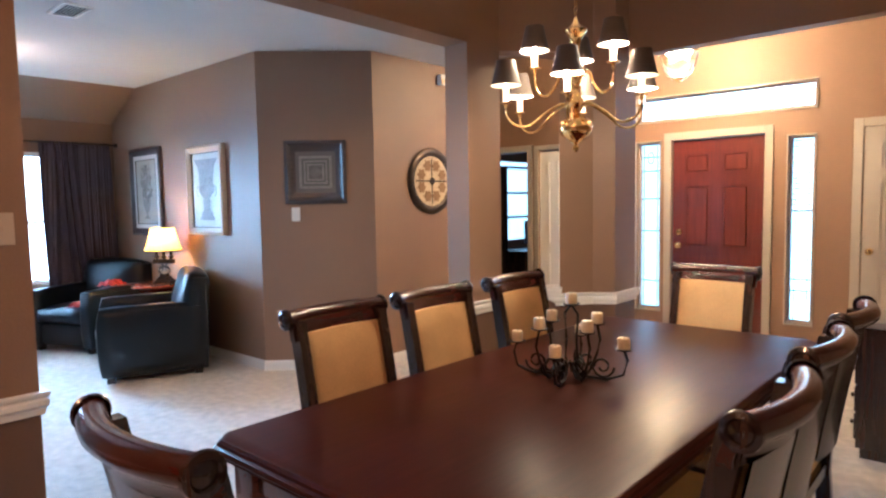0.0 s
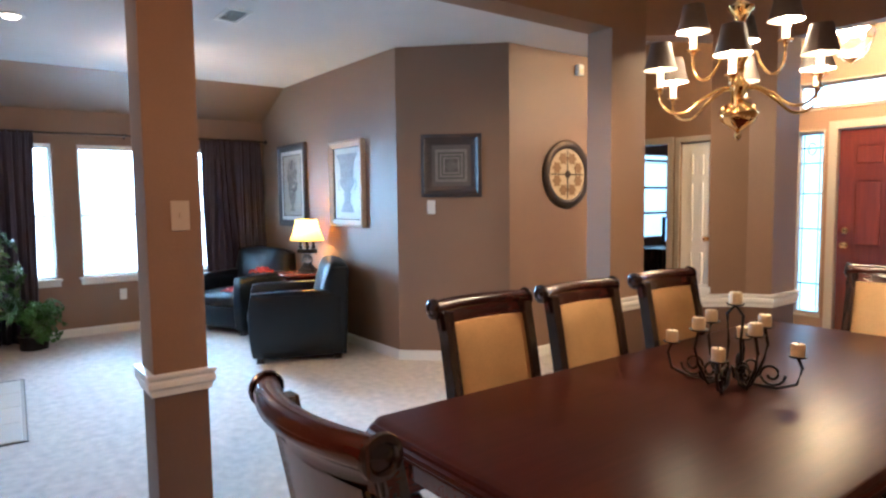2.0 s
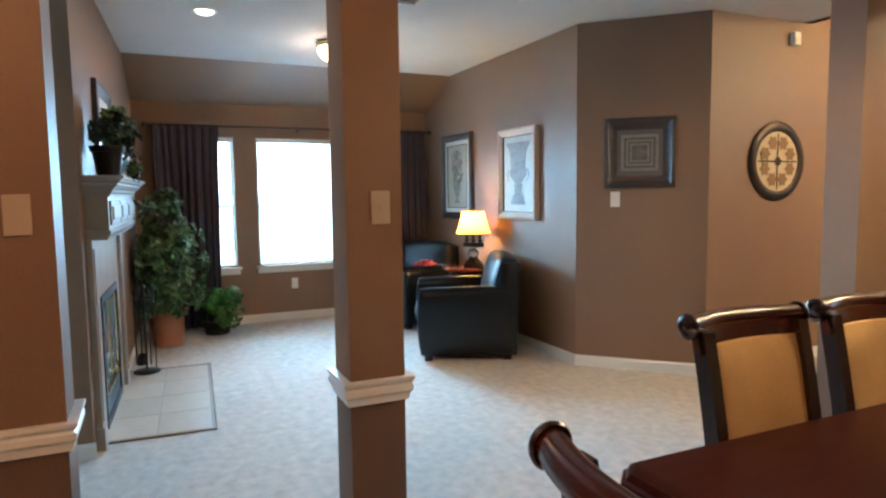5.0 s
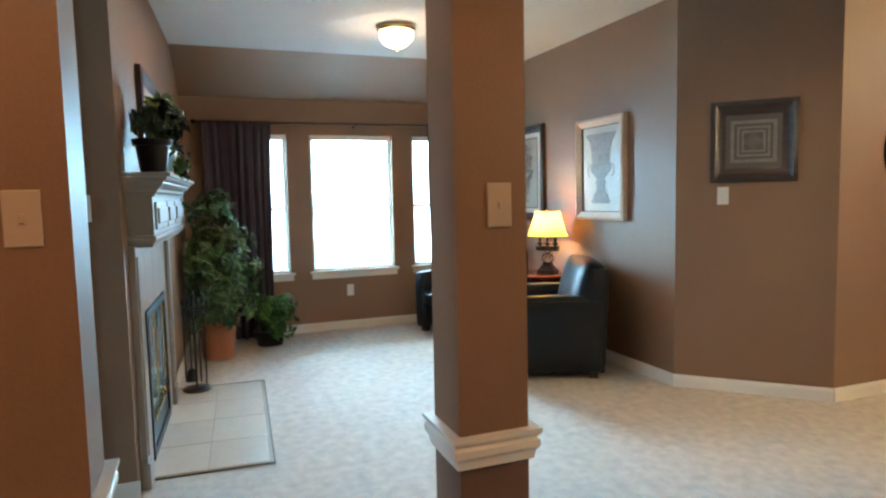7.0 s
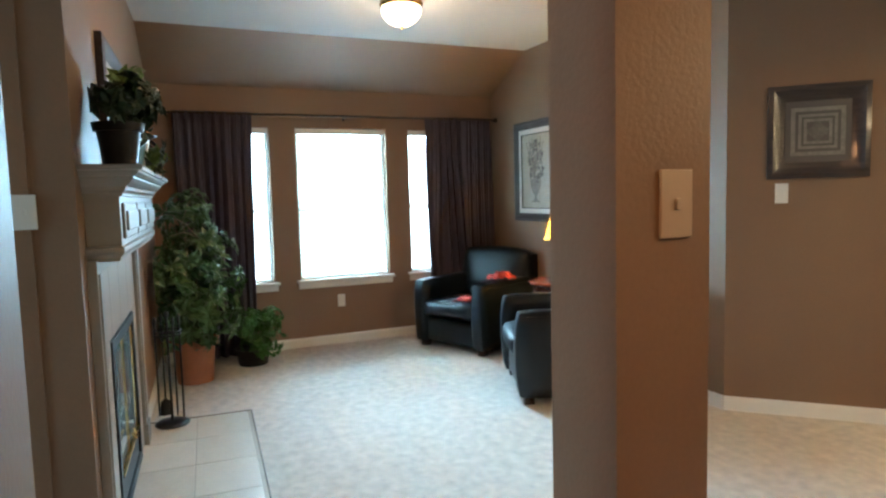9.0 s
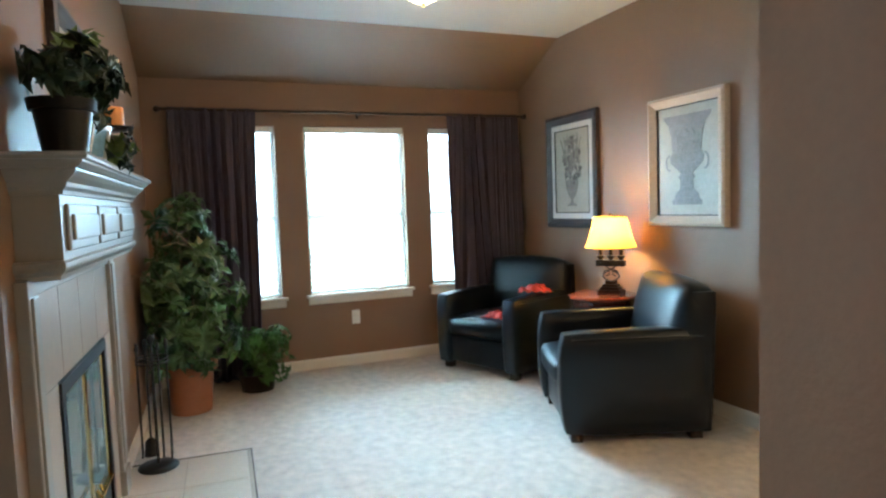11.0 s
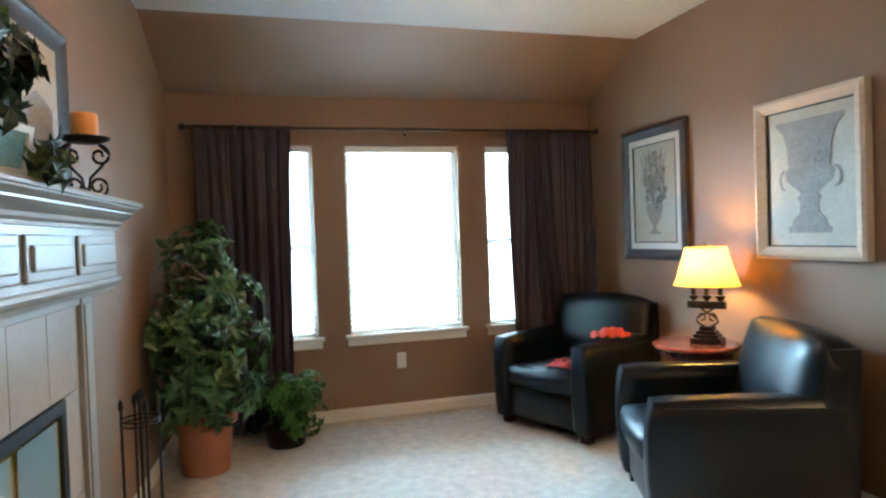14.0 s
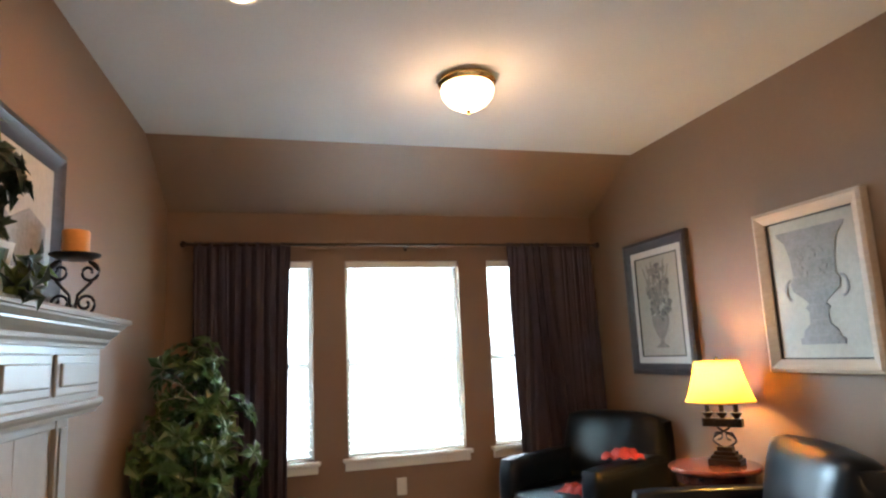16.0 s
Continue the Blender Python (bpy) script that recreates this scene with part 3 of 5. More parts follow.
bm = bmesh.new()
cornice(bm, [(0.0, 1.44), (0.012, 1.44), (0.014, 1.452), (0.024, 1.462), (0.028, 1.475), (0.045, 1.49), (0.058, 1.505), (0.058, 1.512), (0.066, 1.516), (0.078, 1.528), (0.080, 1.534), (0.092, 1.536), (0.095, 1.545), (0.090, 1.555)], FR0, FR1, FRY)
add_fp("shelf", bm, MANTEL_DIMMED, "cream shelf with stepped crown moulding", man)
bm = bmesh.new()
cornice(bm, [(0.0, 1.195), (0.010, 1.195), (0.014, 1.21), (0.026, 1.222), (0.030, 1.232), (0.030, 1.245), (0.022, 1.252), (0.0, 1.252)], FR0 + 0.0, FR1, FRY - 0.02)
add_fp("bed_moulding", bm, MANTEL_DIMMED, "", man)
# firebox
bm = bmesh.new()
for x0, y0, x1, y1 in ((FB0, -0.45 + FIRE_Y, FB1, -0.43 + FIRE_Y), (FB0 - 0.02, FIRE_Y - 0.45, FB0, FIRE_Y), (FB1, FIRE_Y - 0.45, FB1 + 0.02, FIRE_Y)):
    box(bm, x0, y0, 0, x1, y1, FBZ)
box(bm, FB0 - 0.02, FIRE_Y - 0.45, FBZ, FB1 + 0.02, FIRE_Y - 0.001, FBZ + 0.02)
add_fp("firebox", bm, material("pale firebrick", (0.30, 0.28, 0.25), 0.9, vary=0.3, scale=12), "pale smoky firebox")
bm = bmesh.new()
ring_frame(bm, FB0 + 0.003, FB1 - 0.003, 0.012, FBZ - 0.003, 0.045, FIRE_Y - 0.02, FIRE_Y + 0.024, "y")
box(bm, FB0 + 0.045, FIRE_Y - 0.02, 0.055, FB1 - 0.045, FIRE_Y + 0.012, 0.20)
fr = add_fp("door_frame", bm, BLACK, "black metal fireplace door frame")
mid = (FB0 + FB1) / 2
TINT = clear("smoked glass", (0.30, 0.38, 0.38), 0.05)
TINT.node_tree.nodes["Principled BSDF"].inputs["Transmission Weight"].default_value = 0.35
TINT.node_tree.nodes["Principled BSDF"].inputs["IOR"].default_value = 1.8
for x0, x1 in ((FB0 + 0.05, mid - 0.004), (mid + 0.004, FB1 - 0.05)):
    bm = bmesh.new()
    box(bm, x0, FIRE_Y + 0.004, 0.21, x1, FIRE_Y + 0.009, FBZ - 0.05)
    g = add_fp("glass_door", bm, TINT, "smoked glass door", fr)
    bm = bmesh.new()
    ring_frame(bm, x0, x1, 0.21, FBZ - 0.05, 0.014, FIRE_Y + 0.002, FIRE_Y + 0.014, "y")
    add_fp("door_trim", bm, BRASS, "brass door trim", fr)
bm = bmesh.new()
tube(bm, [(mid - 0.03, FIRE_Y + 0.03, 0.30), (mid - 0.03, FIRE_Y + 0.045, 0.27), (mid + 0.03, FIRE_Y + 0.045, 0.27), (mid + 0.03, FIRE_Y + 0.03, 0.30)], 0.008)
tube(bm, [(FB0 + 0.06, FIRE_Y + 0.022, 0.215), (FB1 - 0.06, FIRE_Y + 0.022, 0.215)], 0.008)
add_fp("pull", bm, BRASS, "brass pulls", fr, 40)

# flush tile hearth
hearth = thing("hearth", TURN @ pose(-4.115, 0.58, 0.0), "flush beige tile hearth set into the carpet", "hearth")
hearth["kind"] = "structure"
bm = bmesh.new()
box(bm, -0.815, -0.345, -0.02, 0.815, 0.32, 0.004)
part("grout", bm, GROUT, hearth, "beige grout joint")
for x0, y0, x1, y1 in ((-0.823, -0.345, -0.815, 0.328), (0.815, -0.345, 0.823, 0.328), (-0.815, 0.32, 0.815, 0.328)):
    bm = bmesh.new()
    box(bm, x0, y0, -0.02, x1, y1, 0.007)
    part("edge_strip", bm, BRONZE, hearth, "dark metal edge strip")
tm = None
nx, ny = 4, 2
tw, th = 1.60 / nx, 0.63 / ny
for i in range(nx):
    for j in range(ny):
        if tm is None:
            bm = bmesh.new()
            box(bm, -tw / 2 + 0.002, -th / 2 + 0.002, 0, tw / 2 - 0.002, th / 2 - 0.002, 0.008, None, 0.002)
            ob = part("tile", bm, TILE, hearth)
            tm = ob.data
        else:
            ob = new("tile", tm)
            ob.parent = hearth
        ob.location = (-0.80 + tw * (i + 0.5), -0.33 + th * (j + 0.5), 0.001)

# ---- living room things ----
def cushion(bm, x0, y0, z0, x1, y1, z1, m=None, puff=0.02, r=0.04):
    """A soft stuffed block: rounded edges and crowned faces."""
    vs = box(bm, x0, y0, z0, x1, y1, z1)
    fs = list({f for v in vs for f in v.link_faces})
    es = list({e for f in fs for e in f.edges})
    out = bmesh.ops.subdivide_edges(bm, edges=es, cuts=7, use_grid_fill=True)
    vs = [v for v in bm.verts if v.is_valid and x0 - 1e-4 <= v.co.x <= x1 + 1e-4 and y0 - 1e-4 <= v.co.y <= y1 + 1e-4 and z0 - 1e-4 <= v.co.z <= z1 + 1e-4]
    c = Vector(((x0 + x1) / 2, (y0 + y1) / 2, (z0 + z1) / 2))
    hx, hy, hz = (x1 - x0) / 2, (y1 - y0) / 2, (z1 - z0) / 2
    for v in vs:
        d = v.co - c
        q = Vector((max(-hx + r, min(hx - r, d.x)), max(-hy + r, min(hy - r, d.y)), max(-hz + r, min(hz - r, d.z))))
        o = d - q
        if o.length > 1e-6:
            d = q + o.normalized() * r
        u, w, k = d.x / hx, d.y / hy, d.z / hz
        bulge = puff
        d.x += math.copysign(bulge, u) * max(0, abs(u) - 0.7) / 0.3 * (1 - w * w) * (1 - k * k)
        d.y += math.copysign(bulge, w) * max(0, abs(w) - 0.7) / 0.3 * (1 - u * u) * (1 - k * k)
        d.z += math.copysign(bulge, k) * max(0, abs(k) - 0.7) / 0.3 * (1 - u * u) * (1 - w * w)
        d += noise.noise_vector(v.co * 7) * 0.004
        v.co = c + d
    if m is not None:
        bmesh.ops.transform(bm, matrix=m, verts=vs)
    return vs


def armchair(m, label):
    """A club chair that faces -y: block feet, boxed arms with rounded fronts, loose seat and back cushions."""
    ch = thing("armchair", m, label, "armchair", "leather armchairs")
    W, D = 0.42, 0.43
    bm = bmesh.new()
    cushion(bm, -W + 0.13, -D + 0.04, 0.06, W - 0.13, D - 0.1, 0.30, None, 0.01, 0.03)
    part("front_panel", bm, LEATHER, ch, smooth=60)
    bm = bmesh.new()
    cushion(bm, -W + 0.12, -D + 0.0, 0.29, W - 0.12, 0.22, 0.45, None, 0.025, 0.05)
    part("seat_cushion", bm, LEATHER, ch, smooth=60)
    for s in (-1, 1):
        bm = bmesh.new()
        x0, x1 = (-W, -W + 0.13) if s < 0 else (W - 0.13, W)
        vs = cushion(bm, x0, -D, 0.05, x1, D - 0.03, 0.63, None, 0.006, 0.024)
        for v in vs:
            if v.co.y < -D + 0.14:
                v.co.y += 0.02 * ((0.35 - v.co.z) / 0.3) ** 2 if v.co.z < 0.35 else 0.02 * ((v.co.z - 0.35) / 0.28) ** 3
            if v.co.z > 0.5:
                v.co.z += 0.012 * (v.co.y + 0.43)
        part("arm", bm, LEATHER, ch, smooth=60)
        bm = bmesh.new()
        pts = [(x0 + 0.004 if s < 0 else x1 - 0.004, y, 0.595) for y in (-D + 0.07, 0.0, D - 0.06)]
        tube(bm, pts, 0.006, 6)
        part("piping", bm, LEATHER, ch)
    bm = bmesh.new()
    cushion(bm, -W + 0.012, D - 0.16, 0.05, W - 0.012, D, 0.86, pose(0, 0.0, 0, -2, 0, 0), 0.008, 0.03)
    part("backrest", bm, LEATHER, ch, smooth=60)
    bm = bmesh.new()
    cushion(bm, -W + 0.03, 0.06, 0.42, W - 0.03, 0.27, 0.90, pose(0, 0.0, 0.035, -14, 0, 0), 0.03, 0.055)
    part("back_cushion", bm, LEATHER, ch, "plump black leather back cushion", 60)
    for x in (-W + 0.07, W - 0.07):
        for y in (-D + 0.09, D - 0.09):
            bm = bmesh.new()
            box(bm, x - 0.035, y - 0.035, 0, x + 0.035, y + 0.035, 0.07, None, 0.006)
            part("foot", bm, ESPRESSO, ch, "dark wooden block foot")
    return ch


armchair(pose(-4.35, 3.15, 0, 0, 0, -21.5), "black leather armchair with its side to the dining room")
armchair(pose(-5.88, 3.19, 0, 0, 0, 23), "black leather armchair with a red throw before the curtain")

RED = material("red woven throw", (0.42, 0.045, 0.03), 0.9, vary=0.25, scale=18, fine=240, bump=0.4, dist=0.003)


def throw(m, w, d, label, seed):
    """A crumpled folded cloth."""
    bm = bmesh.new()
    n = 18
    grid = [[None] * (n + 1) for _ in range(n + 1)]
    for i in range(n + 1):
        for j in range(n + 1):
            u, v = i / n - 0.5, j / n - 0.5
            k = max(0.0, 1 - (abs(2 * u) ** 3 + abs(2 * v) ** 3))
            h = 0.012 + 0.055 * k * (0.6 + 0.9 * noise.noise(Vector((u * 5 + seed, v * 5, seed)))) + 0.01 * math.sin(u * 26 + 6 * v)
            e = 1 + 0.14 * noise.noise(Vector((u * 4, v * 4, seed + 3)))
            grid[i][j] = bm.verts.new((u * w * e, v * d * e, max(0.006, h)))
    for i in range(n):
        for j in range(n):
            bm.faces.new((grid[i][j], grid[i + 1][j], grid[i + 1][j + 1], grid[i][j + 1]))
    r = bmesh.ops.extrude_face_region(bm, geom=bm.faces[:])
    bmesh.ops.translate(bm, verts=[v for v in r["geom"] if isinstance(v, bmesh.types.BMVert)], vec=(0, 0, -0.006))
    ob = part("throw", bm, RED, None, "", 80, m)
    return tagged(ob, label, "throw", "red throws")


throw(pose(-5.67, 3.03, 0.452, 0, 0, 30), 0.26, 0.22, "crumpled red woven throw on the armchair seat", 1)
throw(pose(-5.54, 3.27, 0.655, 0, 0, 60), 0.26, 0.13, "crumpled red woven throw over the chair arm", 5)

# round side table
st = thing("side_table", pose(-4.93, 3.47, 0), "round reddish wooden side table between the armchairs", "side table")
bm = bmesh.new()
lathe(bm, [(0.215, 0.655), (0.23, 0.662), (0.242, 0.672), (0.242, 0.684), (0.235, 0.692)], 48)
part("tabletop", bm, wood("red cherry top", (0.16, 0.035, 0.018), (0.30, 0.075, 0.035), 0.18, 0.6, 0), st, smooth=35)
bm = bmesh.new()
lathe(bm, [(0.18, 0.60), (0.20, 0.61), (0.20, 0.65), (0.215, 0.656)], 40)
part("apron", bm, CHERRY, st, smooth=35)
bm = bmesh.new()
lathe(bm, [(0.03, 0.09), (0.045, 0.12), (0.05, 0.18), (0.028, 0.26), (0.024, 0.4), (0.04, 0.5), (0.045, 0.56), (0.03, 0.60)], 20)
part("pedestal", bm, CHERRY, st, smooth=50)
for k in range(3):
    a = 2 * math.pi * k / 3 + 0.4
    bm = bmesh.new()
    tube(bm, [(r * math.cos(a), r * math.sin(a), z) for r, z in ((0.02, 0.13), (0.09, 0.15), (0.16, 0.08), (0.22, 0.02))], 0.022, 8, 0.8)
    part("leg", bm, CHERRY, st, smooth=60)

# table lamp with three candle tubes
tl = thing("table_lamp", pose(-4.90, 3.53, 0.692, 0, 0, 35), "iron three-candle table lamp with lit yellow shade", "lamp")
bm = bmesh.new()
for i, (w, z0, z1) in enumerate(((0.085, 0, 0.03), (0.07, 0.03, 0.05), (0.055, 0.05, 0.07), (0.04, 0.07, 0.095))):
    box(bm, -w, -w * 0.7, z0, w, w * 0.7, z1, None, 0.004)
part("base", bm, BRONZE, tl, "stepped dark bronze base")
bm = bmesh.new()
for s in (-1, 1):
    tube(bm, [(s * (0.012 + 0.05 * math.sin(k * 0.5)), 0, 0.09 + k * 0.0125) for k in range(10)], 0.006, 6)
    tube(bm, [(s * (0.03 + 0.02 * math.cos(a)), 0, 0.15 + 0.02 * math.sin(a)) for a in [k * 0.5 for k in range(11)]], 0.005, 6)
part("scroll", bm, BRONZE, tl, smooth=60)
bm = bmesh.new()
box(bm, -0.105, -0.028, 0.20, 0.105, 0.028, 0.245, None, 0.006)
for k in range(9):
    box(bm, -0.098 + k * 0.0225, -0.032, 0.207, -0.086 + k * 0.0225, 0.032, 0.238, None, 0.003)
part("crossbar", bm, BRONZE, tl, "carved bronze crossbar")
for x in (-0.075, 0, 0.075):
    bm = bmesh.new()
    lathe(bm, [(0.012, 0.245), (0.03, 0.27), (0.034, 0.276), (0.014, 0.28), (0.014, 0.37), (0.0, 0.372)], 14, pose(x, 0, 0))
    part("candle_tube", bm, BRONZE, tl, smooth=50)
bm = bmesh.new()
tube(bm, [(0, 0, 0.36), (0, 0, 0.565)], 0.005, 6)
lathe(bm, [(0.004, 0.558), (0.012, 0.566), (0.006, 0.578), (0.0, 0.582)], 10)
part("harp", bm, BRONZE, tl)


def shade_mesh(r0, r1, z0, z1, seg, ribs=0, sy=1.0, t=0.002):
    bm = bmesh.new()
    rings = []
    for k in range(7):
        f = k / 6
        r = r0 + (r1 - r0) * (f ** 0.8)
        ring = []
        for i in range(seg):
            a = 2 * math.pi * i / seg
            q = r * (1 + (0.012 * math.cos(ribs * a) if ribs else 0))
            ring.append(bm.verts.new((q * math.cos(a), sy * q * math.sin(a), z0 + (z1 - z0) * f)))
        rings.append(ring)
    for a, b in zip(rings, rings[1:]):
        for i in range(seg):
            bm.faces.new((a[i], a[(i + 1) % seg], b[(i + 1) % seg], b[i]))
    return bm


SHADE = bpy.data.materials.new("lit yellow fabric shade")
SHADE.use_nodes = True
_n, _l = SHADE.node_tree.nodes, SHADE.node_tree.links
_t = _n.new("ShaderNodeBsdfTranslucent")
_t.inputs["Color"].default_value = (0.90, 0.50, 0.11, 1)
_d = _n.new("ShaderNodeBsdfDiffuse")
_d.inputs["Color"].default_value = (0.80, 0.58, 0.22, 1)
_m = _n.new("ShaderNodeMixShader")
_m.inputs[0].default_value = 0.35
_l.new(_t.outputs[0], _m.inputs[1])
_l.new(_d.outputs[0], _m.inputs[2])
_l.new(_m.outputs[0], _n["Material Output"].inputs["Surface"])
bm = shade_mesh(0.185, 0.115, 0.335, 0.555, 60, 20, 0.8)
part("shade", bm, SHADE, tl, "yellow pleated fabric shade", 60)
TRIM_GOLD = material("gold shade trim", (0.5, 0.32, 0.08), 0.7)
for z, r in ((0.335, 0.186), (0.555, 0.116)):
    bm = bmesh.new()
    tube(bm, [(r * math.cos(a), 0.8 * r * math.sin(a), z) for a in [k * math.pi / 20 for k in range(41)]], 0.004, 6)
    part("shade_trim", bm, TRIM_GOLD, tl)
bm = bmesh.new()
lathe(bm, [(0.012, 0.375), (0.026, 0.395), (0.028, 0.405), (0.018, 0.42), (0.0, 0.424)], 14)
part("bulb", bm, glowing("lit bulb", (1.0, 0.75, 0.4), 12.0), tl)
lamp("table_lamp_light", "POINT", pose(-4.90, 3.53, 0.692 + 0.462), 30, (1.0, 0.56, 0.10), 0.035)

# curtains and their rod
rod = thing("curtain_rod", pose(-6.44, 2.14, 2.175), "thin dark bronze curtain rod over the windows", "curtain rod")
bm = bmesh.new()
tube(bm, [(0, -1.55, 0), (0, 1.555, 0)], 0.011, 10)
part("rod", bm, BRONZE, rod, smooth=60)
for y, s in ((-1.55, -1), (1.555, 1)):
    bm = bmesh.new()
    lathe(bm, [(0.011, 0), (0.018, 0.006), (0.012, 0.012), (0.024, 0.025), (0.026, 0.036), (0.015, 0.05), (0.0, 0.056)], 14, pose(0, y, 0, -90 * s, 0, 0), caps=False)
    part("finial", bm, BRONZE, rod, smooth=50)
for y in (-1.5, 0.0, 1.5):
    bm = bmesh.new()
    box(bm, -0.118, y - 0.012, -0.03, -0.112, y + 0.012, 0.03)
    tube(bm, [(-0.112, y, 0), (-0.012, y, -0.014)], 0.006, 6)
    lathe(bm, [(0.016, -0.01), (0.016, 0.01)], 12, pose(0, y, 0, 90, 0, 0))
    part("bracket", bm, BRONZE, rod)


def curtain(y0, y1, y0b, y1b, seed, label):
    """A pleated drape hanging from the rod to the floor."""
    bm = bmesh.new()
    n, k = 110, 26
    rows = []
    for j in range(k + 1):
        f = j / k
        z = 2.19 - f * 2.165
        row = []
        for i in range(n + 1):
            u = i / n
            y = (y0 + (y1 - y0) * u) * (1 - f) + (y0b + (y1b - y0b) * u) * f
            ph = u * 2 * math.pi * 8 + 5.5 * noise.noise(Vector((u * 3.3, f * 0.9, seed)))
            amp = (0.018 + 0.020 * f) * (0.7 + 1.2 * noise.noise(Vector((u * 5, 0.3 * f, seed + 7))))
            x = -6.44 + amp * math.sin(ph) + 0.006 * math.sin(3.1 * ph)
            if j == 0:
                x = -6.44 + 0.6 * (x + 6.44)
            row.append(bm.verts.new((x, y + 0.006 * math.cos(ph * 2), z)))
        rows.append(row)
    for a, b in zip(rows, rows[1:]):
        for i in range(n):
            bm.faces.new((a[i], a[i + 1], b[i + 1], b[i]))
    ob = part("curtain", bm, DRAPE, None, "", 70)
    md = ob.modifiers.new("thickness", "SOLIDIFY")
    md.thickness = 0.003
    return tagged(ob, label, "curtain", "drapes at the windows")


curtain(0.62, 1.275, 0.64, 1.235, 1.0, "dark plum pleated drape hanging beside the plant")
curtain(2.925, 3.66, 2.96, 3.715, 4.0, "dark plum pleated drape behind the armchair")


# ---- pictures ----
def framed(name, w, h, m, frame_mat, fw, mat_color, label, art, fd=0.035, fillet=None, mat_w=0.0):
    """A framed print on a wall; its own xz plane faces -y."""
    pic = thing(name, m, label, "picture")
    bm = bmesh.new()
    prof = [(0, 0), (0, fd), (fw * 0.3, fd + 0.008), (fw * 0.75, fd - 0.008), (fw, fd - 0.014), (fw, 0)]
    rows = []
    for o, d in prof:
        rows.append([bm.verts.new((x, -d, z)) for x, z in ((-w / 2 + o, -h / 2 + o), (w / 2 - o, -h / 2 + o), (w / 2 - o, h / 2 - o), (-w / 2 + o, h / 2 - o))])
    for a, b in zip(rows, rows[1:]):
        for i in range(4):
            bm.faces.new((a[i], a[(i + 1) % 4], b[(i + 1) % 4], b[i]))
    part("frame", bm, frame_mat, pic, smooth=25)
    bm = bmesh.new()
    box(bm, -w / 2 + fw - 0.002, -0.016, -h / 2 + fw - 0.002, w / 2 - fw + 0.002, -0.004, h / 2 - fw + 0.002)
    part("mount", bm, mat_color, pic)
    if fillet:
        bm = bmesh.new()
        o = fw + mat_w
        ring_frame(bm, -w / 2 + o, w / 2 - o, -h / 2 + o, h / 2 - o, 0.008, -0.022, -0.015, "y")
        part("fillet", bm, fillet, pic)
        if mat_w:
            bm = bmesh.new()
            ring_frame(bm, -w / 2 + fw - 0.002, w / 2 - fw + 0.002, -h / 2 + fw - 0.002, h / 2 - fw + 0.002, mat_w + 0.002, -0.020, -0.016, "y")
            part("mat_border", bm, MAT_WHITE, pic, "white mat border")
    art(pic, w, h)
    return pic


def flat(bm, pts, y):
    vs = [bm.verts.new((x, y, z)) for x, z in pts]
    f = bm.faces.new(vs)
    r = bmesh.ops.extrude_face_region(bm, geom=[f])
    bmesh.ops.translate(bm, verts=[v for v in r["geom"] if isinstance(v, bmesh.types.BMVert)], vec=(0, 0.002, 0))


def ring_strip(bm, pts, wd, y):
    """A flat band along a line of points."""
    p = [Vector((a, b)) for a, b in pts]
    for a, b in zip(p, p[1:]):
        t = (b - a)
        n = Vector((-t.y, t.x)).normalized() * wd / 2
        flat(bm, [(a + n)[:], (a - n)[:], (b - n)[:], (b + n)[:]], y)


def urn_outline(prof, s=1.0, z=0.0):
    return [(r * s, z + h * s) for r, h in prof] + [(-r * s, z + h * s) for r, h in reversed(prof)]


PARCH = material("aged parchment", (0.406, 0.374, 0.304), 0.45, vary=0.12, scale=5, fine=40)
INK = material("grey blue print ink", (0.225, 0.22, 0.21), 0.6, vary=0.3, scale=14, fine=60)
INK_PALE = material("pale grey print ink", (0.235, 0.22, 0.185), 0.6, vary=0.3, scale=18, fine=60)
INK_SOFT = material("soft grey print ink", (0.245, 0.24, 0.225), 0.6, vary=0.2, scale=18, fine=60)
INK_DARK = material("dark print ink", (0.13, 0.12, 0.105), 0.7, vary=0.3, scale=20, fine=60)


def urn_art(pic, w, h):
    bm = bmesh.new()
    prof = [(0.13, 0.0), (0.13, 0.03), (0.11, 0.035), (0.10, 0.07), (0.06, 0.10), (0.055, 0.16), (0.075, 0.18), (0.05, 0.20), (0.07, 0.22), (0.14, 0.27), (0.15, 0.31), (0.125, 0.34), (0.135, 0.44), (0.16, 0.52), (0.205, 0.56), (0.21, 0.58)]
    flat(bm, urn_outline(prof, 1.0, -0.285), -0.020)
    part("print", bm, INK, pic, "grey urn print")
    for s in (-1, 1):
        bh = bmesh.new()
        ring_strip(bh, [(s * (0.15 + 0.035 * math.sin(a)), -0.01 + 0.05 * math.cos(a)) for a in [k * math.pi / 8 for k in range(9)]], 0.012, -0.021)
        part("urn_handle", bh, INK, pic)
    for k in range(7):
        z = -0.245 + k * 0.075
        r = (0.10, 0.055, 0.05, 0.12, 0.12, 0.125, 0.15)[k]
        bb = bmesh.new()
        flat(bb, [(-r, z), (r, z), (r, z + 0.008), (-r, z + 0.008)], -0.0225)
        part("band", bb, INK_SOFT, pic)
    for k in range(26):
        x, z = random.uniform(-0.09, 0.09), random.uniform(0.05, 0.2)
        rr = random.uniform(0.006, 0.016)
        bb = bmesh.new()
        flat(bb, [(x + rr * math.cos(a), z + rr * math.sin(a)) for a in [q * math.pi / 4 for q in range(8)]], -0.0226 - k * 0.0001)
        part("rosette", bb, INK_SOFT, pic)


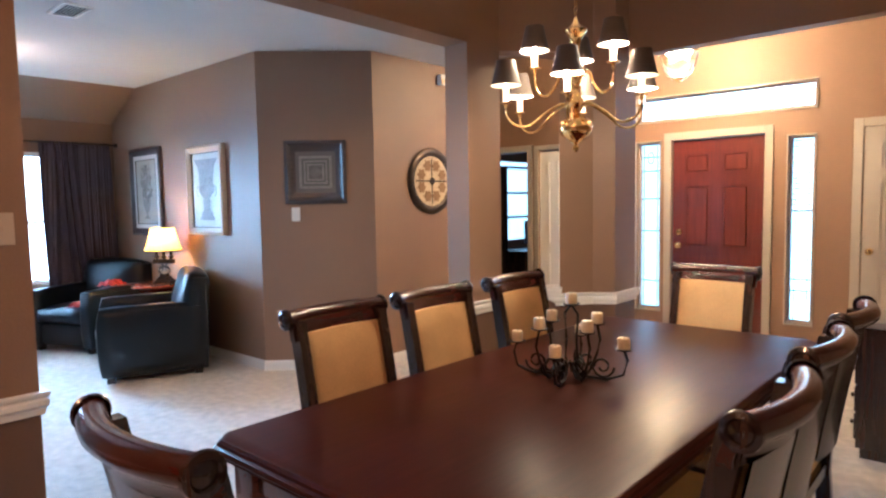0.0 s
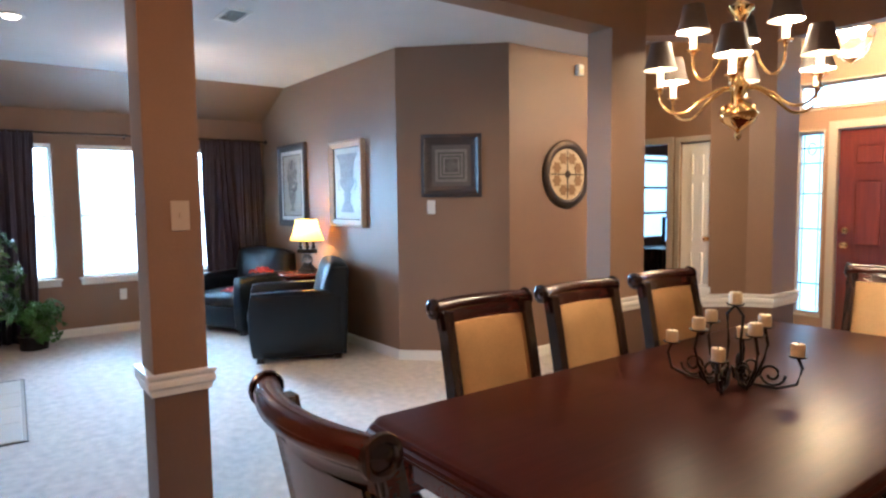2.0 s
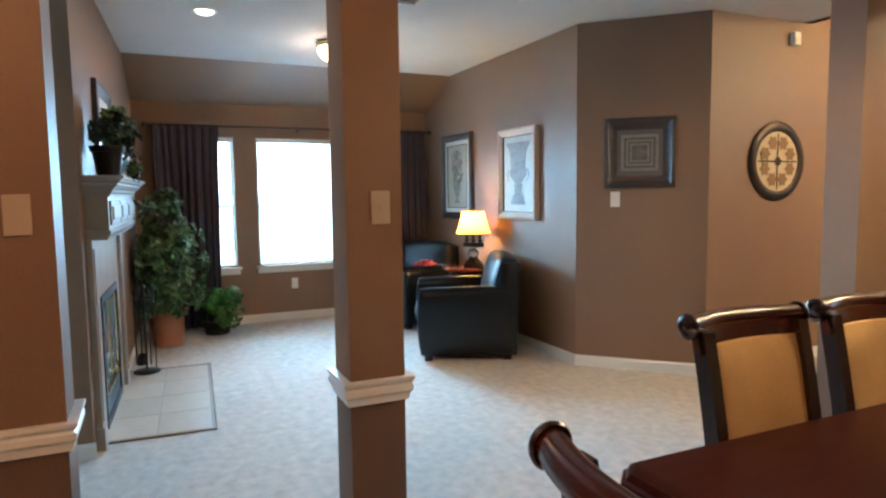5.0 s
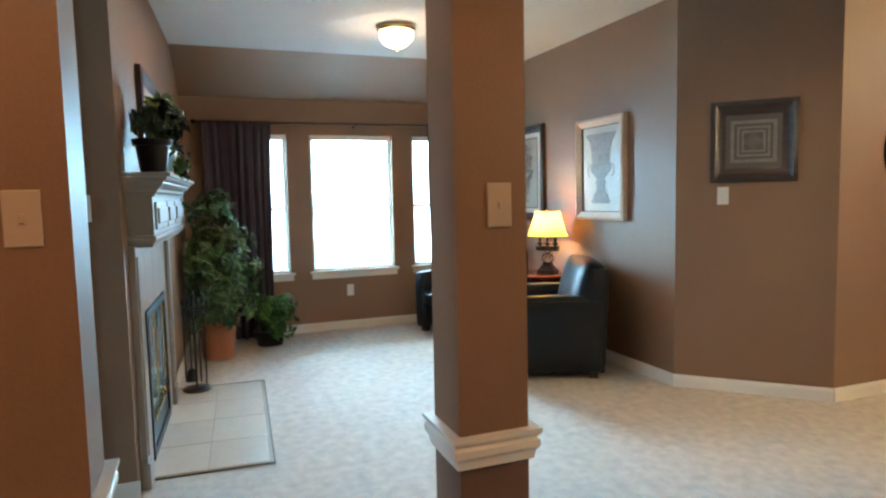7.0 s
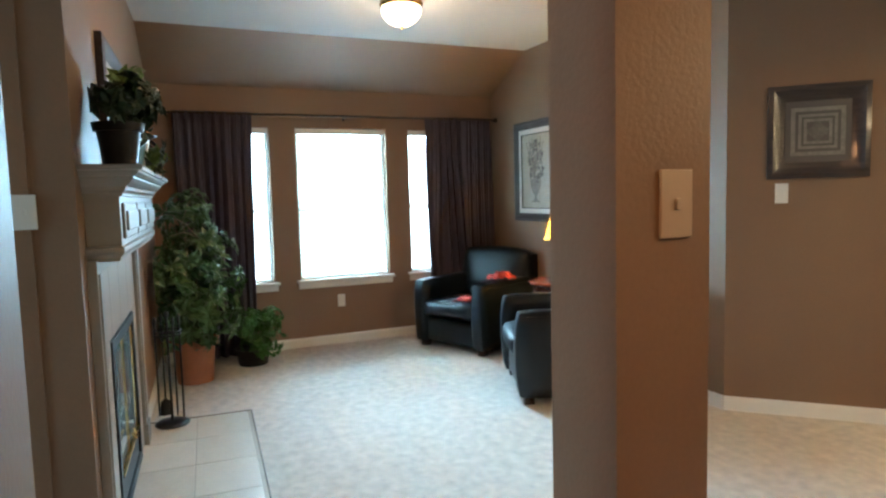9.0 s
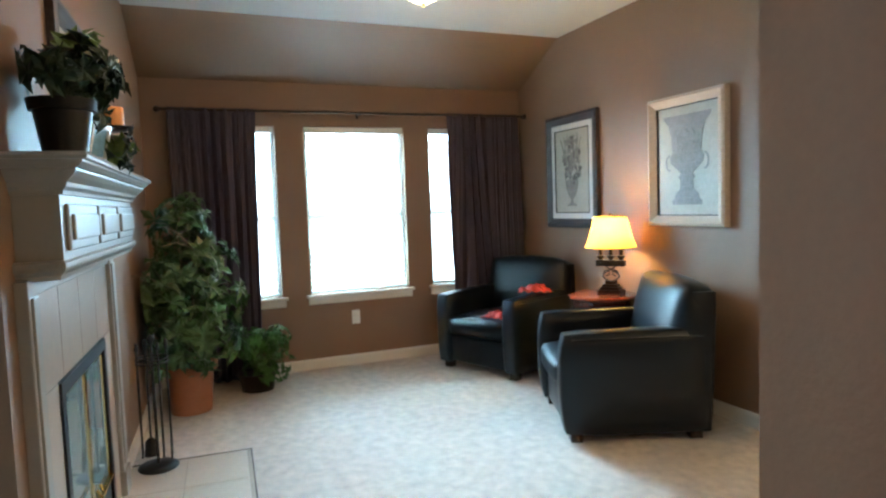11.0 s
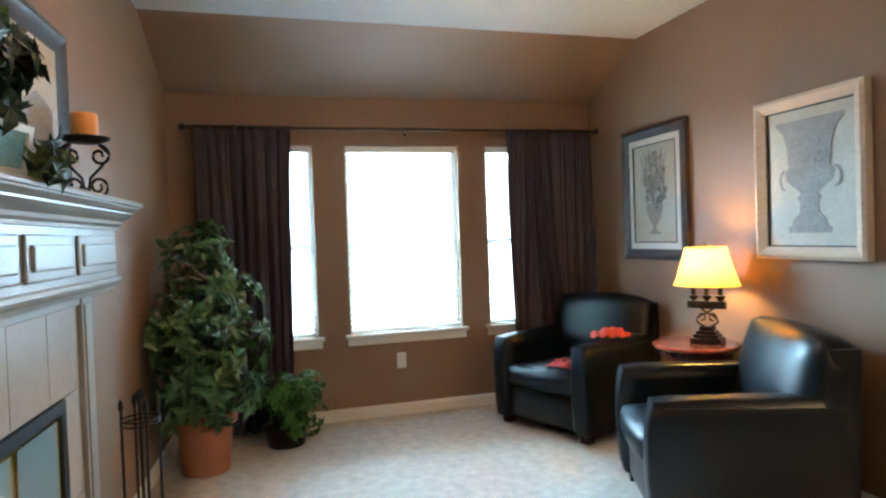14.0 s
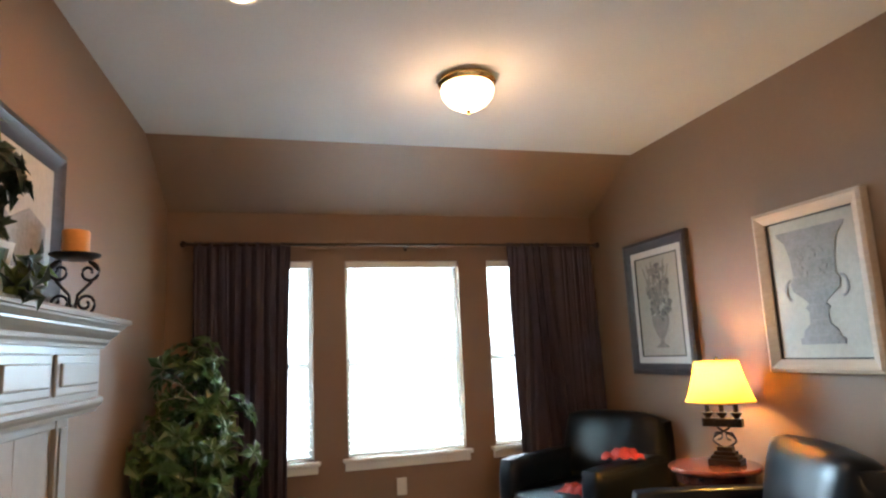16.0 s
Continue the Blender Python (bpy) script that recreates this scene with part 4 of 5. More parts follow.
def flower_art(pic, w, h):
    bm = bmesh.new()
    prof = [(0.07, 0.0), (0.065, 0.012), (0.02, 0.03), (0.016, 0.06), (0.05, 0.09), (0.085, 0.15), (0.095, 0.2), (0.085, 0.22)]
    flat(bm, urn_outline(prof, 1.0, -0.29), -0.020)
    part("print", bm, INK_PALE, pic, "grey urn print")
    bm, bd = bmesh.new(), bmesh.new()
    for k in range(90):
        a, q = random.uniform(0, 2 * math.pi), math.sqrt(random.random())
        x, z = 0.14 * q * math.cos(a), 0.08 + 0.20 * q * math.sin(a)
        rr = random.uniform(0.010, 0.026)
        b = random.uniform(0, 6)
        flat(bm if k % 3 else bd, [(x + rr * (1 + 0.3 * math.cos(3 * t)) * math.cos(t + b), z + rr * (1 + 0.3 * math.cos(3 * t)) * math.sin(t + b)) for t in [i * math.pi / 5 for i in range(10)]], -0.0195 - k * 0.00004)
    for k in range(7):
        x = -0.12 + 0.04 * k
        ring_strip(bm, [(0.3 * x, 0.0), (x, 0.2), (1.25 * x, 0.27 + 0.02 * (k % 3))], 0.008, -0.0245)
    part("print", bm, INK_PALE, pic, "grey flower print")
    part("blossom", bd, INK_DARK, pic)


def square_art(pic, w, h):
    bm = bmesh.new()
    for k, (a, t) in enumerate(((0.14, 0.022), (0.10, 0.014), (0.072, 0.014))):
        ring_frame(bm, -a, a, -a, a, t, -0.020 - 0.002 * k, -0.015, "y")
    part("print", bm, PRINT_DIM, pic, "grey square pattern")
    bm = bmesh.new()
    flat(bm, [(0.05 * math.cos(t) * (1 + 0.2 * math.cos(4 * t)), 0.05 * math.sin(t) * (1 + 0.2 * math.cos(4 * t))) for t in [i * math.pi / 12 for i in range(24)]], -0.021)
    part("rosette", bm, INK_DARK, pic)


DARK_FRAME = wood("dark espresso frame", (0.022, 0.016, 0.016), (0.05, 0.036, 0.034), 0.35, 0.3, 0)
GOLD_FRAME = wood("champagne gold frame", (0.52, 0.40, 0.30), (0.60, 0.48, 0.36), 0.4, 0.1, 0)
PRINT_DIM = material("dim grey print ink", (0.20, 0.185, 0.16), 0.6, vary=0.3, scale=18, fine=60)
MAT_WHITE = material("white mat board", (0.66, 0.64, 0.60), 0.7, vary=0.05)
MAT_GREY = material("grey mat board", (0.10, 0.088, 0.078), 0.7, vary=0.1)
framed("framed_print", 0.74, 0.94, pose(-5.66, PIC_Y, 1.617), DARK_FRAME, 0.075, PARCH, "dark framed print of an urn with flowers", flower_art, 0.035, BLACK, 0.045)
framed("framed_print", 0.67, 0.845, pose(-4.35, PIC_Y, 1.605), GOLD_FRAME, 0.065, PARCH, "champagne gold framed print of a grey urn", urn_art, 0.045, BLACK, 0.0)
DIAG = pose(-3.47, PIC_Y, 0, 0, 0, 45)
framed("framed_print", 0.53, 0.545, DIAG @ pose(0.487, 0, 1.73), DARK_FRAME, 0.095, MAT_GREY, "square dark framed pattern print on the angled wall", square_art, 0.03)

# round wall plaque
pl = thing("wall_plaque", pose(-2.77, 5.16, 1.655, 0, 0, 90), "round dark-rimmed wall plaque with cream rosettes", "plaque")
bm = bmesh.new()
lathe(bm, [(0.235, 0.0), (0.31, 0.0), (0.315, 0.012), (0.295, 0.028), (0.25, 0.024), (0.235, 0.016), (0.235, 0.0)], 56, pose(0, 0, 0, 90, 0, 0), caps=False)
part("rim", bm, BRONZE, pl, "dark bronze rim", 50)
bm = bmesh.new()
lathe(bm, [(0.24, 0.0), (0.24, 0.014)], 56, pose(0, 0, 0, 90, 0, 0))
part("face", bm, material("cream plaster", (0.55, 0.44, 0.28), 0.7, vary=0.12, scale=20), pl, "cream face")
OCHRE = material("ochre relief", (0.24, 0.14, 0.06), 0.7, vary=0.2, scale=24)
for k in range(8):
    a = k * math.pi / 4 + math.pi / 8
    for rr, s in ((0.155, 0.05),):
        bm = bmesh.new()
        flat(bm, [(rr * math.cos(a) + s * (1 + 0.18 * math.cos(6 * t)) * math.cos(t), rr * math.sin(a) + s * (1 + 0.18 * math.cos(6 * t)) * math.sin(t)) for t in [i * math.pi / 15 for i in range(30)]], -0.019)
        part("rosette", bm, OCHRE, pl)
bm = bmesh.new()
flat(bm, [(0.035 * math.cos(t), 0.035 * math.sin(t)) for t in [i * math.pi / 10 for i in range(20)]], -0.021)
for a in (0, math.pi / 2):
    ring_strip(bm, [(-0.22 * math.cos(a), -0.22 * math.sin(a)), (0.22 * math.cos(a), 0.22 * math.sin(a))], 0.012, -0.0175 - 0.0006 * (a > 0))
part("cross", bm, BRONZE, pl)


# ---- plates, vent and ceiling lights ----
def wall_plate(name, m, label, kind, mat=PLASTIC):
    """A plate on a wall; its own xz plane faces -y."""
    ob = thing(name, m, label, kind)
    bm = bmesh.new()
    box(bm, -0.036, -0.007, -0.060, 0.036, 0, 0.060, None, 0.003)
    part("plate", bm, mat, ob)
    bm = bmesh.new()
    if kind == "outlet":
        for z in (-0.02, 0.02):
            box(bm, -0.016, -0.010, z - 0.013, 0.016, -0.006, z + 0.013, None, 0.002)
    else:
        box(bm, -0.005, -0.012, -0.010, 0.005, -0.006, 0.010, None, 0.002)
    part("socket" if kind == "outlet" else "toggle", bm, mat, ob)
    return ob


def facing(x, y, z, deg):
    return pose(x, y, z, 0, 0, deg)


# the first two plates carry the orange lamplight in their colour
wall_plate("light_switch", facing(P1, 1.362, 1.385, 90), "light switch plate on the pillar, coloured as in dim orange light", "switch", PLASTIC_WARM_DIM)
wall_plate("light_switch", facing(P1, 0.255, 1.385, 90), "light switch plate on the partition wall, coloured as in dim orange light", "switch", PLASTIC_WARM_DIM)
wall_plate("light_switch", facing(-3.1, 0.10, 1.39, 90), "white light switch plate beside the fireplace", "switch")
wall_plate("light_switch", DIAG @ pose(0.305, 0, 1.37), "white light switch plate under the square print", "switch")
wall_plate("wall_outlet", facing(WIN_X, 2.055, 0.42, 90), "white wall outlet under the middle window", "outlet")
sen = thing("motion_detector", facing(-2.77, 5.31, 2.62, 90), "small white sensor box high on the wall", "sensor")
bm = bmesh.new()
box(bm, -0.035, -0.05, -0.05, 0.035, 0, 0.05, None, 0.008)
part("housing", bm, PLASTIC, sen)
bm = bmesh.new()
box(bm, -0.025, -0.055, -0.035, 0.025, -0.045, 0.005, None, 0.004)
part("lens", bm, WAX, sen)
vent = thing("ceiling_vent", pose(-3.30, 2.27, CEIL), "white slatted air vent in the ceiling", "vent")
bm = bmesh.new()
for a in (((-0.16, -0.09), (0.16, -0.07)), ((-0.16, 0.07), (0.16, 0.09)), ((-0.16, -0.07), (-0.14, 0.07)), ((0.14, -0.07), (0.16, 0.07))):
    box(bm, a[0][0], a[0][1], -0.012, a[1][0], a[1][1], 0)
part("frame", bm, TRIM, vent)
bm = bmesh.new()
box(bm, -0.14, -0.07, -0.003, 0.14, 0.07, -0.001)
part("backing", bm, BLACK, vent)
for k in range(7):
    bm = bmesh.new()
    box(bm, -0.14, -0.012, -0.001, 0.14, 0.012, 0.001, pose(0, -0.06 + 0.02 * k, -0.008, 30, 0, 0))
    part("slat", bm, TRIM, vent)

dome = thing("ceiling_light", pose(-4.78, 2.11, CEIL) @ Matrix.Diagonal((0.92, 0.92, 1.1, 1)), "lit frosted glass dome ceiling light with brass rim", "ceiling light")
bm = bmesh.new()
lathe(bm, [(0.13, 0.0), (0.16, -0.008), (0.165, -0.025), (0.15, -0.04), (0.14, -0.045)], 40)
part("rim", bm, BRASS, dome, "aged brass rim", 50)
bm = bmesh.new()
lathe(bm, [(0.145, -0.042), (0.150, -0.06), (0.14, -0.095), (0.11, -0.125), (0.06, -0.15), (0.0, -0.158)], 40, caps=False)
part("glass_dome", bm, glowing("lit frosted glass", (1.0, 0.78, 0.50), 5.0), dome, "lit frosted glass bowl", 60)
bm = bmesh.new()
lathe(bm, [(0.014, -0.152), (0.014, -0.162), (0.006, -0.175), (0.0, -0.178)], 12)
part("finial", bm, BRASS, dome)
lamp("ceiling_light_lamp", "POINT", pose(-4.78, 2.11, CEIL - 0.30), 9, (1.0, 0.62, 0.32), 0.08)
rec = thing("downlight", pose(-4.18, 1.01, CEIL), "lit round downlight flush in the ceiling", "ceiling light")
bm = bmesh.new()
lathe(bm, [(0.06, 0), (0.09, 0), (0.092, -0.006), (0.075, -0.012), (0.06, -0.004)], 32, caps=False)
part("trim_ring", bm, TRIM, rec, "white ring", 50)
bm = bmesh.new()
lathe(bm, [(0.06, -0.002), (0.045, -0.02), (0.0, -0.028)], 24, caps=False)
part("bulb", bm, glowing("lit flood bulb", (1.0, 0.75, 0.45), 12.0), rec)
lamp("downlight_lamp", "SPOT", pose(-4.18, 1.01, CEIL - 0.035), 30, (1.0, 0.50, 0.20), 0.05)


# ---- plants and mantel pieces ----
def leaf_cloud(bm, blobs, count, size, seed, droop=0.3):
    """Many folded pointed leaves, in sprays of several on a stalk, spread through soft blobs (x, y, z, rx, rz, weight)."""
    rnd = random.Random(seed)
    tot = sum(b[5] for b in blobs)
    made = 0
    while made < count:
        pick, b = rnd.uniform(0, tot), blobs[-1]
        for q in blobs:
            pick -= q[5]
            if pick <= 0:
                b = q
                break
        d = Vector((rnd.gauss(0, 1), rnd.gauss(0, 1), rnd.gauss(0, 1))).normalized() * (rnd.random() ** 0.45)
        c = Vector((b[0] + d.x * b[3], b[1] + d.y * b[3], b[2] + d.z * b[4]))
        axis = (d + Vector((rnd.uniform(-.4, .4), rnd.uniform(-.4, .4), rnd.uniform(-.2, .5)))).normalized()
        n = rnd.randint(5, 8)
        sx = axis.cross(Vector((0.3, 0.2, 1))).normalized()
        sy = axis.cross(sx)
        for k in range(n):
            a = 2 * math.pi * k / n + rnd.uniform(-.3, .3)
            out = (sx * math.cos(a) + sy * math.sin(a) + axis * rnd.uniform(-0.1, 0.5)).normalized()
            out.z -= droop * rnd.random()
            out.normalize()
            side = out.cross(axis).normalized()
            up = side.cross(out)
            L = size * rnd.uniform(0.7, 1.3)
            w = L * 0.26
            p0, p1, p2 = c, c + out * L * 0.5 + up * w * 0.25, c + out * L - up * w * 0.4
            v0, v2 = bm.verts.new(p0), bm.verts.new(p2)
            m0 = bm.verts.new(p1)
            l0, r0 = bm.verts.new(p1 + side * w + up * w * 0.5), bm.verts.new(p1 - side * w + up * w * 0.5)
            bm.faces.new((v0, m0, l0))
            bm.faces.new((m0, v2, l0))
            bm.faces.new((v0, r0, m0))
            bm.faces.new((m0, r0, v2))
            made += 1


def pot(bm, r0, r1, h, rim=0.02):
    lathe(bm, [(r0, 0), (r0 + (r1 - r0) * 0.8, h * 0.8), (r1 + rim, h * 0.81), (r1 + rim + 0.006, h), (r1 + rim - 0.012, h), (r1 - 0.01, h * 0.86), (0.0, h * 0.86)], 36, caps=False)


tree = thing("potted_tree", pose(-5.85, 0.68, 0), "bushy green umbrella tree in a terracotta pot", "plant")
bm = bmesh.new()
pot(bm, 0.135, 0.165, 0.36)
pt = part("pot", bm, TERRACOTTA, tree, "terracotta pot", 45)
bm = bmesh.new()
lathe(bm, [(0.0, 0.312), (0.155, 0.312)], 30, caps=False)
part("soil", bm, SOIL, pt)
bm = bmesh.new()
lines = [[(0.0, 0.0, 0.3), (0.03, 0.02, 0.6), (-0.02, 0.0, 0.9), (0.02, -0.03, 1.25)], [(0.03, 0.02, 0.3), (0.10, 0.06, 0.6), (0.08, 0.04, 0.85), (0.14, 0.06, 1.15)], [(-0.03, 0, 0.3), (-0.12, 0.02, 0.65), (-0.16, 0.06, 1.0)], [(0.02, -0.04, 0.3), (0.12, -0.1, 0.6), (0.18, -0.12, 0.9)]]
for ln in lines:
    tube(bm, ln, 0.013, 7, 0.5)
rnd = random.Random(3)
for k in range(26):
    ln = lines[k % 4]
    p = Vector(ln[rnd.randint(1, len(ln) - 1)])
    q = p + Vector((rnd.uniform(-.25, .25), rnd.uniform(-.2, .25), rnd.uniform(-.05, .2)))
    tube(bm, [p, (p + q) / 2 + Vector((0, 0, 0.03)), q], 0.005, 5, 0.5)
part("trunk", bm, BARK, tree, "thin pale stems", 60)
bm = bmesh.new()
leaf_cloud(bm, [(-0.02, 0.0, 1.25, 0.24, 0.26, 2.6), (-0.05, 0.06, 0.95, 0.31, 0.25, 3), (0.12, 0.02, 0.70, 0.33, 0.25, 3), (0.16, 0.10, 0.52, 0.27, 0.18, 2), (-0.05, 0.18, 0.75, 0.24, 0.28, 1.5), (0.10, -0.06, 0.95, 0.28, 0.2, 1.5), (0.22, -0.14, 0.78, 0.24, 0.28, 2.0), (0.12, -0.06, 0.42, 0.22, 0.13, 1.0)], 1650, 0.098, 11)
for v in bm.verts:
    v.co.y = max(v.co.y, -0.25)
part("crown", bm, LEAF, tree, "glossy green leaves")

fern = thing("potted_plant", pose(-6.17, 1.16, 0), "low bright green plant in a dark pot", "plant")
bm = bmesh.new()
pot(bm, 0.12, 0.14, 0.14, 0.012)
part("pot", bm, BLACK, fern, "low dark pot", 45)
bm = bmesh.new()
rnd = random.Random(8)
for k in range(22):
    a = k * 0.9
    tube(bm, [(0, 0, 0.1), (0.08 * math.cos(a), 0.08 * math.sin(a), 0.26), (0.16 * math.cos(a), 0.17 * math.sin(a), 0.3 + 0.1 * rnd.random())], 0.004, 5, 0.5)
part("stem", bm, LEAF_LIGHT, fern)
bm = bmesh.new()
leaf_cloud(bm, [(0, 0, 0.34, 0.16, 0.13, 2), (0.03, 0.12, 0.36, 0.15, 0.13, 2), (0.05, 0.08, 0.18, 0.19, 0.11, 1.8)], 1150, 0.055, 21)
part("crown", bm, LEAF_LIGHT, fern, "bright green leaves")

ivy = thing("ivy_plant", TURN @ pose(-3.37, 0.385, 1.555), "dark trailing ivy in a black pot on the mantel", "plant")
bm = bmesh.new()
pot(bm, 0.06, 0.085, 0.17, 0.006)
part("pot", bm, BLACK, ivy, "black pot", 45)
bm = bmesh.new()
for k in range(14):
    a = k * 0.75
    tube(bm, [(0, 0, 0.14), (0.07 * math.cos(a), 0.05 * math.sin(a), 0.24), (0.17 * math.cos(a) - 0.05, 0.05 + 0.05 * math.sin(a), 0.2 + 0.06 * (k % 3))], 0.003, 5, 0.6)
tube(bm, [(0, 0.02, 0.16), (-0.16, 0.05, 0.27), (-0.27, 0.07, 0.16), (-0.34, 0.09, 0.05)], 0.0035, 5, 0.6)
part("vine", bm, LEAF_DARK, ivy)
bm = bmesh.new()
leaf_cloud(bm, [(0.02, 0.02, 0.25, 0.13, 0.10, 3), (-0.12, 0.03, 0.27, 0.11, 0.09, 2), (-0.20, 0.05, 0.22, 0.08, 0.09, 1.2), (-0.27, 0.09, 0.12, 0.05, 0.06, 0.35), (-0.33, 0.10, 0.05, 0.04, 0.04, 0.2)], 440, 0.062, 31)
for v in bm.verts:
    v.co.y = max(v.co.y, -0.08)
part("foliage", bm, LEAF_DARK, ivy, "dark ivy leaves")
bm = bmesh.new()
leaf_cloud(bm, [(-0.19, 0.04, 0.37, 0.08, 0.06, 1), (-0.33, 0.10, 0.05, 0.04, 0.04, 0.4)], 70, 0.06, 33)
for v in bm.verts:
    v.co.y = max(v.co.y, -0.08)
part("young_foliage", bm, material("yellow green leaf", (0.16, 0.22, 0.05), 0.4, vary=0.3, scale=12), ivy, "yellow green young leaves")

# picture above the mantel and a small photograph
def landscape(pic, w, h):
    bm = bmesh.new()
    flat(bm, [(-w * 0.3, -h * 0.3), (w * 0.3, -h * 0.3), (w * 0.3, -h * 0.02), (w * 0.1, h * 0.05), (-w * 0.1, -h * 0.05), (-w * 0.3, h * 0.06)], -0.019)
    part("print", bm, INK, pic, "grey print")


framed("framed_print", 0.72, 0.60, TURN @ pose(-4.16, FIRE_Y, 1.88, 0, 0, 180), DARK_FRAME, 0.085, PARCH, "dark framed print leaning above the mantel", landscape, 0.03)
ph = thing("photo_frame", TURN @ pose(-3.60, 0.42, 1.5615, 12, 0, 168), "small blue and white photo frame on the mantel", "photo frame")
bm = bmesh.new()
ring_frame(bm, -0.075, 0.075, 0.0, 0.13, 0.018, -0.012, 0.0, "y")
part("frame", bm, PLASTIC, ph, "white frame")
bm = bmesh.new()
box(bm, -0.06, -0.006, 0.014, 0.06, -0.003, 0.116)
part("photograph", bm, material("pale blue photograph", (0.22, 0.42, 0.52), 0.4, vary=0.4, scale=18), ph)
bm = bmesh.new()
box(bm, -0.02, 0.0, 0.0, 0.02, 0.004, 0.10, pose(0, 0, 0, -14, 0, 0))
part("easel", bm, BLACK, ph)


def scroll(bm, cx, cz, r, turns, s, start=0.0, rad=0.006, y=0.0, m=None):
    """A flat iron spiral in the xz plane."""
    pts = []
    n = int(turns * 14)
    for k in range(n + 1):
        f = k / n
        a = start + s * f * turns * 2 * math.pi
        q = r * (1 - 0.75 * f)
        pts.append(Vector((cx + q * math.cos(a), y, cz + q * math.sin(a))))
    if m is not None:
        pts = [m @ p for p in pts]
    tube(bm, pts, rad, 6)


ch = thing("candle_holder", TURN @ pose(-4.41, 0.375, 1.555, 0, 0, 105) @ Matrix.Diagonal((1.1, 1.1, 1.21, 1)), "black iron scroll candle holder on the mantel", "candle holder")
bm = bmesh.new()
for s in (-1, 1):
    scroll(bm, s * 0.035, 0.035, 0.032, 1.4, s, -math.pi / 2, 0.005)
    scroll(bm, s * 0.042, 0.13, 0.034, 1.3, -s, math.pi / 2, 0.005)
    tube(bm, [(s * 0.005, 0, 0.01), (s * 0.012, 0, 0.06), (s * 0.05, 0, 0.10), (s * 0.072, 0, 0.135), (s * 0.04, 0, 0.165)], 0.005, 6)
box(bm, -0.012, -0.012, 0.0, 0.012, 0.012, 0.03, None, 0.003)
tube(bm, [(0, -0.05, 0.005), (0, 0, 0.03), (0, 0.05, 0.005)], 0.005, 6)
part("scrollwork", bm, BLACK, ch, "curled black iron", 60)
bm = bmesh.new()
lathe(bm, [(0.0, 0.168), (0.05, 0.168), (0.075, 0.178), (0.078, 0.184), (0.05, 0.180), (0.0, 0.178)], 28, caps=False)
part("dish", bm, BLACK, ch, smooth=50)
pc = thing("pillar_candle", TURN @ pose(-4.41, 0.375, 1.7735), "amber pillar candle on an iron holder", "candle")
bm = bmesh.new()
lathe(bm, [(0.0, 0.0), (0.045, 0.0), (0.046, 0.004), (0.046, 0.088), (0.043, 0.092), (0.02, 0.089), (0.0, 0.088)], 28, caps=False)
part("wax", bm, AMBER_WAX, pc, smooth=50)
bm = bmesh.new()
tube(bm, [(0, 0, 0.085), (0.001, 0, 0.1)], 0.0015, 5)
part("wick", bm, BLACK, pc)

# fireplace tools
ft = thing("fireplace_tools", TURN @ pose(-4.85, 0.42, 0.009), "black iron fireplace tool set on a round stand", "fireplace tools")
bm = bmesh.new()
lathe(bm, [(0.0, 0.0), (0.10, 0.0), (0.105, 0.006), (0.095, 0.018), (0.02, 0.026), (0.0, 0.026)], 28, caps=False)
part("base", bm, BLACK, ft, smooth=50)
bm = bmesh.new()
tube(bm, [(0, 0, 0.02), (0, 0, 0.68)], 0.008, 8)
lathe(bm, [(0.009, 0.68), (0.02, 0.70), (0.014, 0.72), (0.0, 0.73)], 12)
part("post", bm, BLACK, ft, smooth=50)
bm = bmesh.new()
for k in range(2):
    tube(bm, [(0.08 * math.cos(a), 0.08 * math.sin(a), 0.60 - 0.02 * k) for a in [k * math.pi / 10 for k in range(21)]], 0.005, 6)
part("ring", bm, BLACK, ft)
for k, nm in enumerate(("poker", "shovel", "brush", "tongs")):
    a = k * math.pi / 2 + 0.5
    x, y = 0.078 * math.cos(a), 0.078 * math.sin(a)
    bm = bmesh.new()
    tube(bm, [(x, y, 0.10), (x, y, 0.66)], 0.006, 6)
    lathe(bm, [(0.006, 0.64), (0.012, 0.66), (0.008, 0.69), (0.0, 0.70)], 10, pose(x, y, 0))
    if nm == "shovel":
        box(bm, x - 0.04, y - 0.004, 0.035, x + 0.04, y + 0.004, 0.14, None, 0.003)
    elif nm == "brush":
        lathe(bm, [(0.008, 0.15), (0.03, 0.13), (0.04, 0.05), (0.0, 0.045)], 14, pose(x, y, 0), caps=False)
    else:
        tube(bm, [(x, y, 0.12), (x + 0.015, y, 0.08), (x + 0.03, y, 0.09)], 0.005, 6)
    part(nm, bm, BLACK, ft, smooth=50)

# ---- dining room ----
TX0, TX1, TY0, TY1, TZ = -0.44, 0.72, 1.61, 4.16, 0.76
tb = thing("dining_table", pose((TX0 + TX1) / 2, (TY0 + TY1) / 2, 0), "long polished cherry dining table with moulded edge", "table")
hx, hy = (TX1 - TX0) / 2, (TY1 - TY0) / 2
bm = bmesh.new()
rows = []
for o, z in ((-0.030, 0.700), (-0.012, 0.703), (-0.010, 0.712), (0.0, 0.722), (0.0, 0.736), (-0.008, 0.742), (-0.010, 0.750), (-0.018, 0.758), (-0.026, 0.760)):
    a, b, c = hx + o, hy + o, 0.05
    rows.append([bm.verts.new((x, y, z)) for x, y in ((-a + c, -b), (a - c, -b), (a, -b + c), (a, b - c), (a - c, b), (-a + c, b), (-a, b - c), (-a, -b + c))])
for r0, r1 in zip(rows, rows[1:]):
    for i in range(8):
        bm.faces.new((r0[i], r0[(i + 1) % 8], r1[(i + 1) % 8], r1[i]))
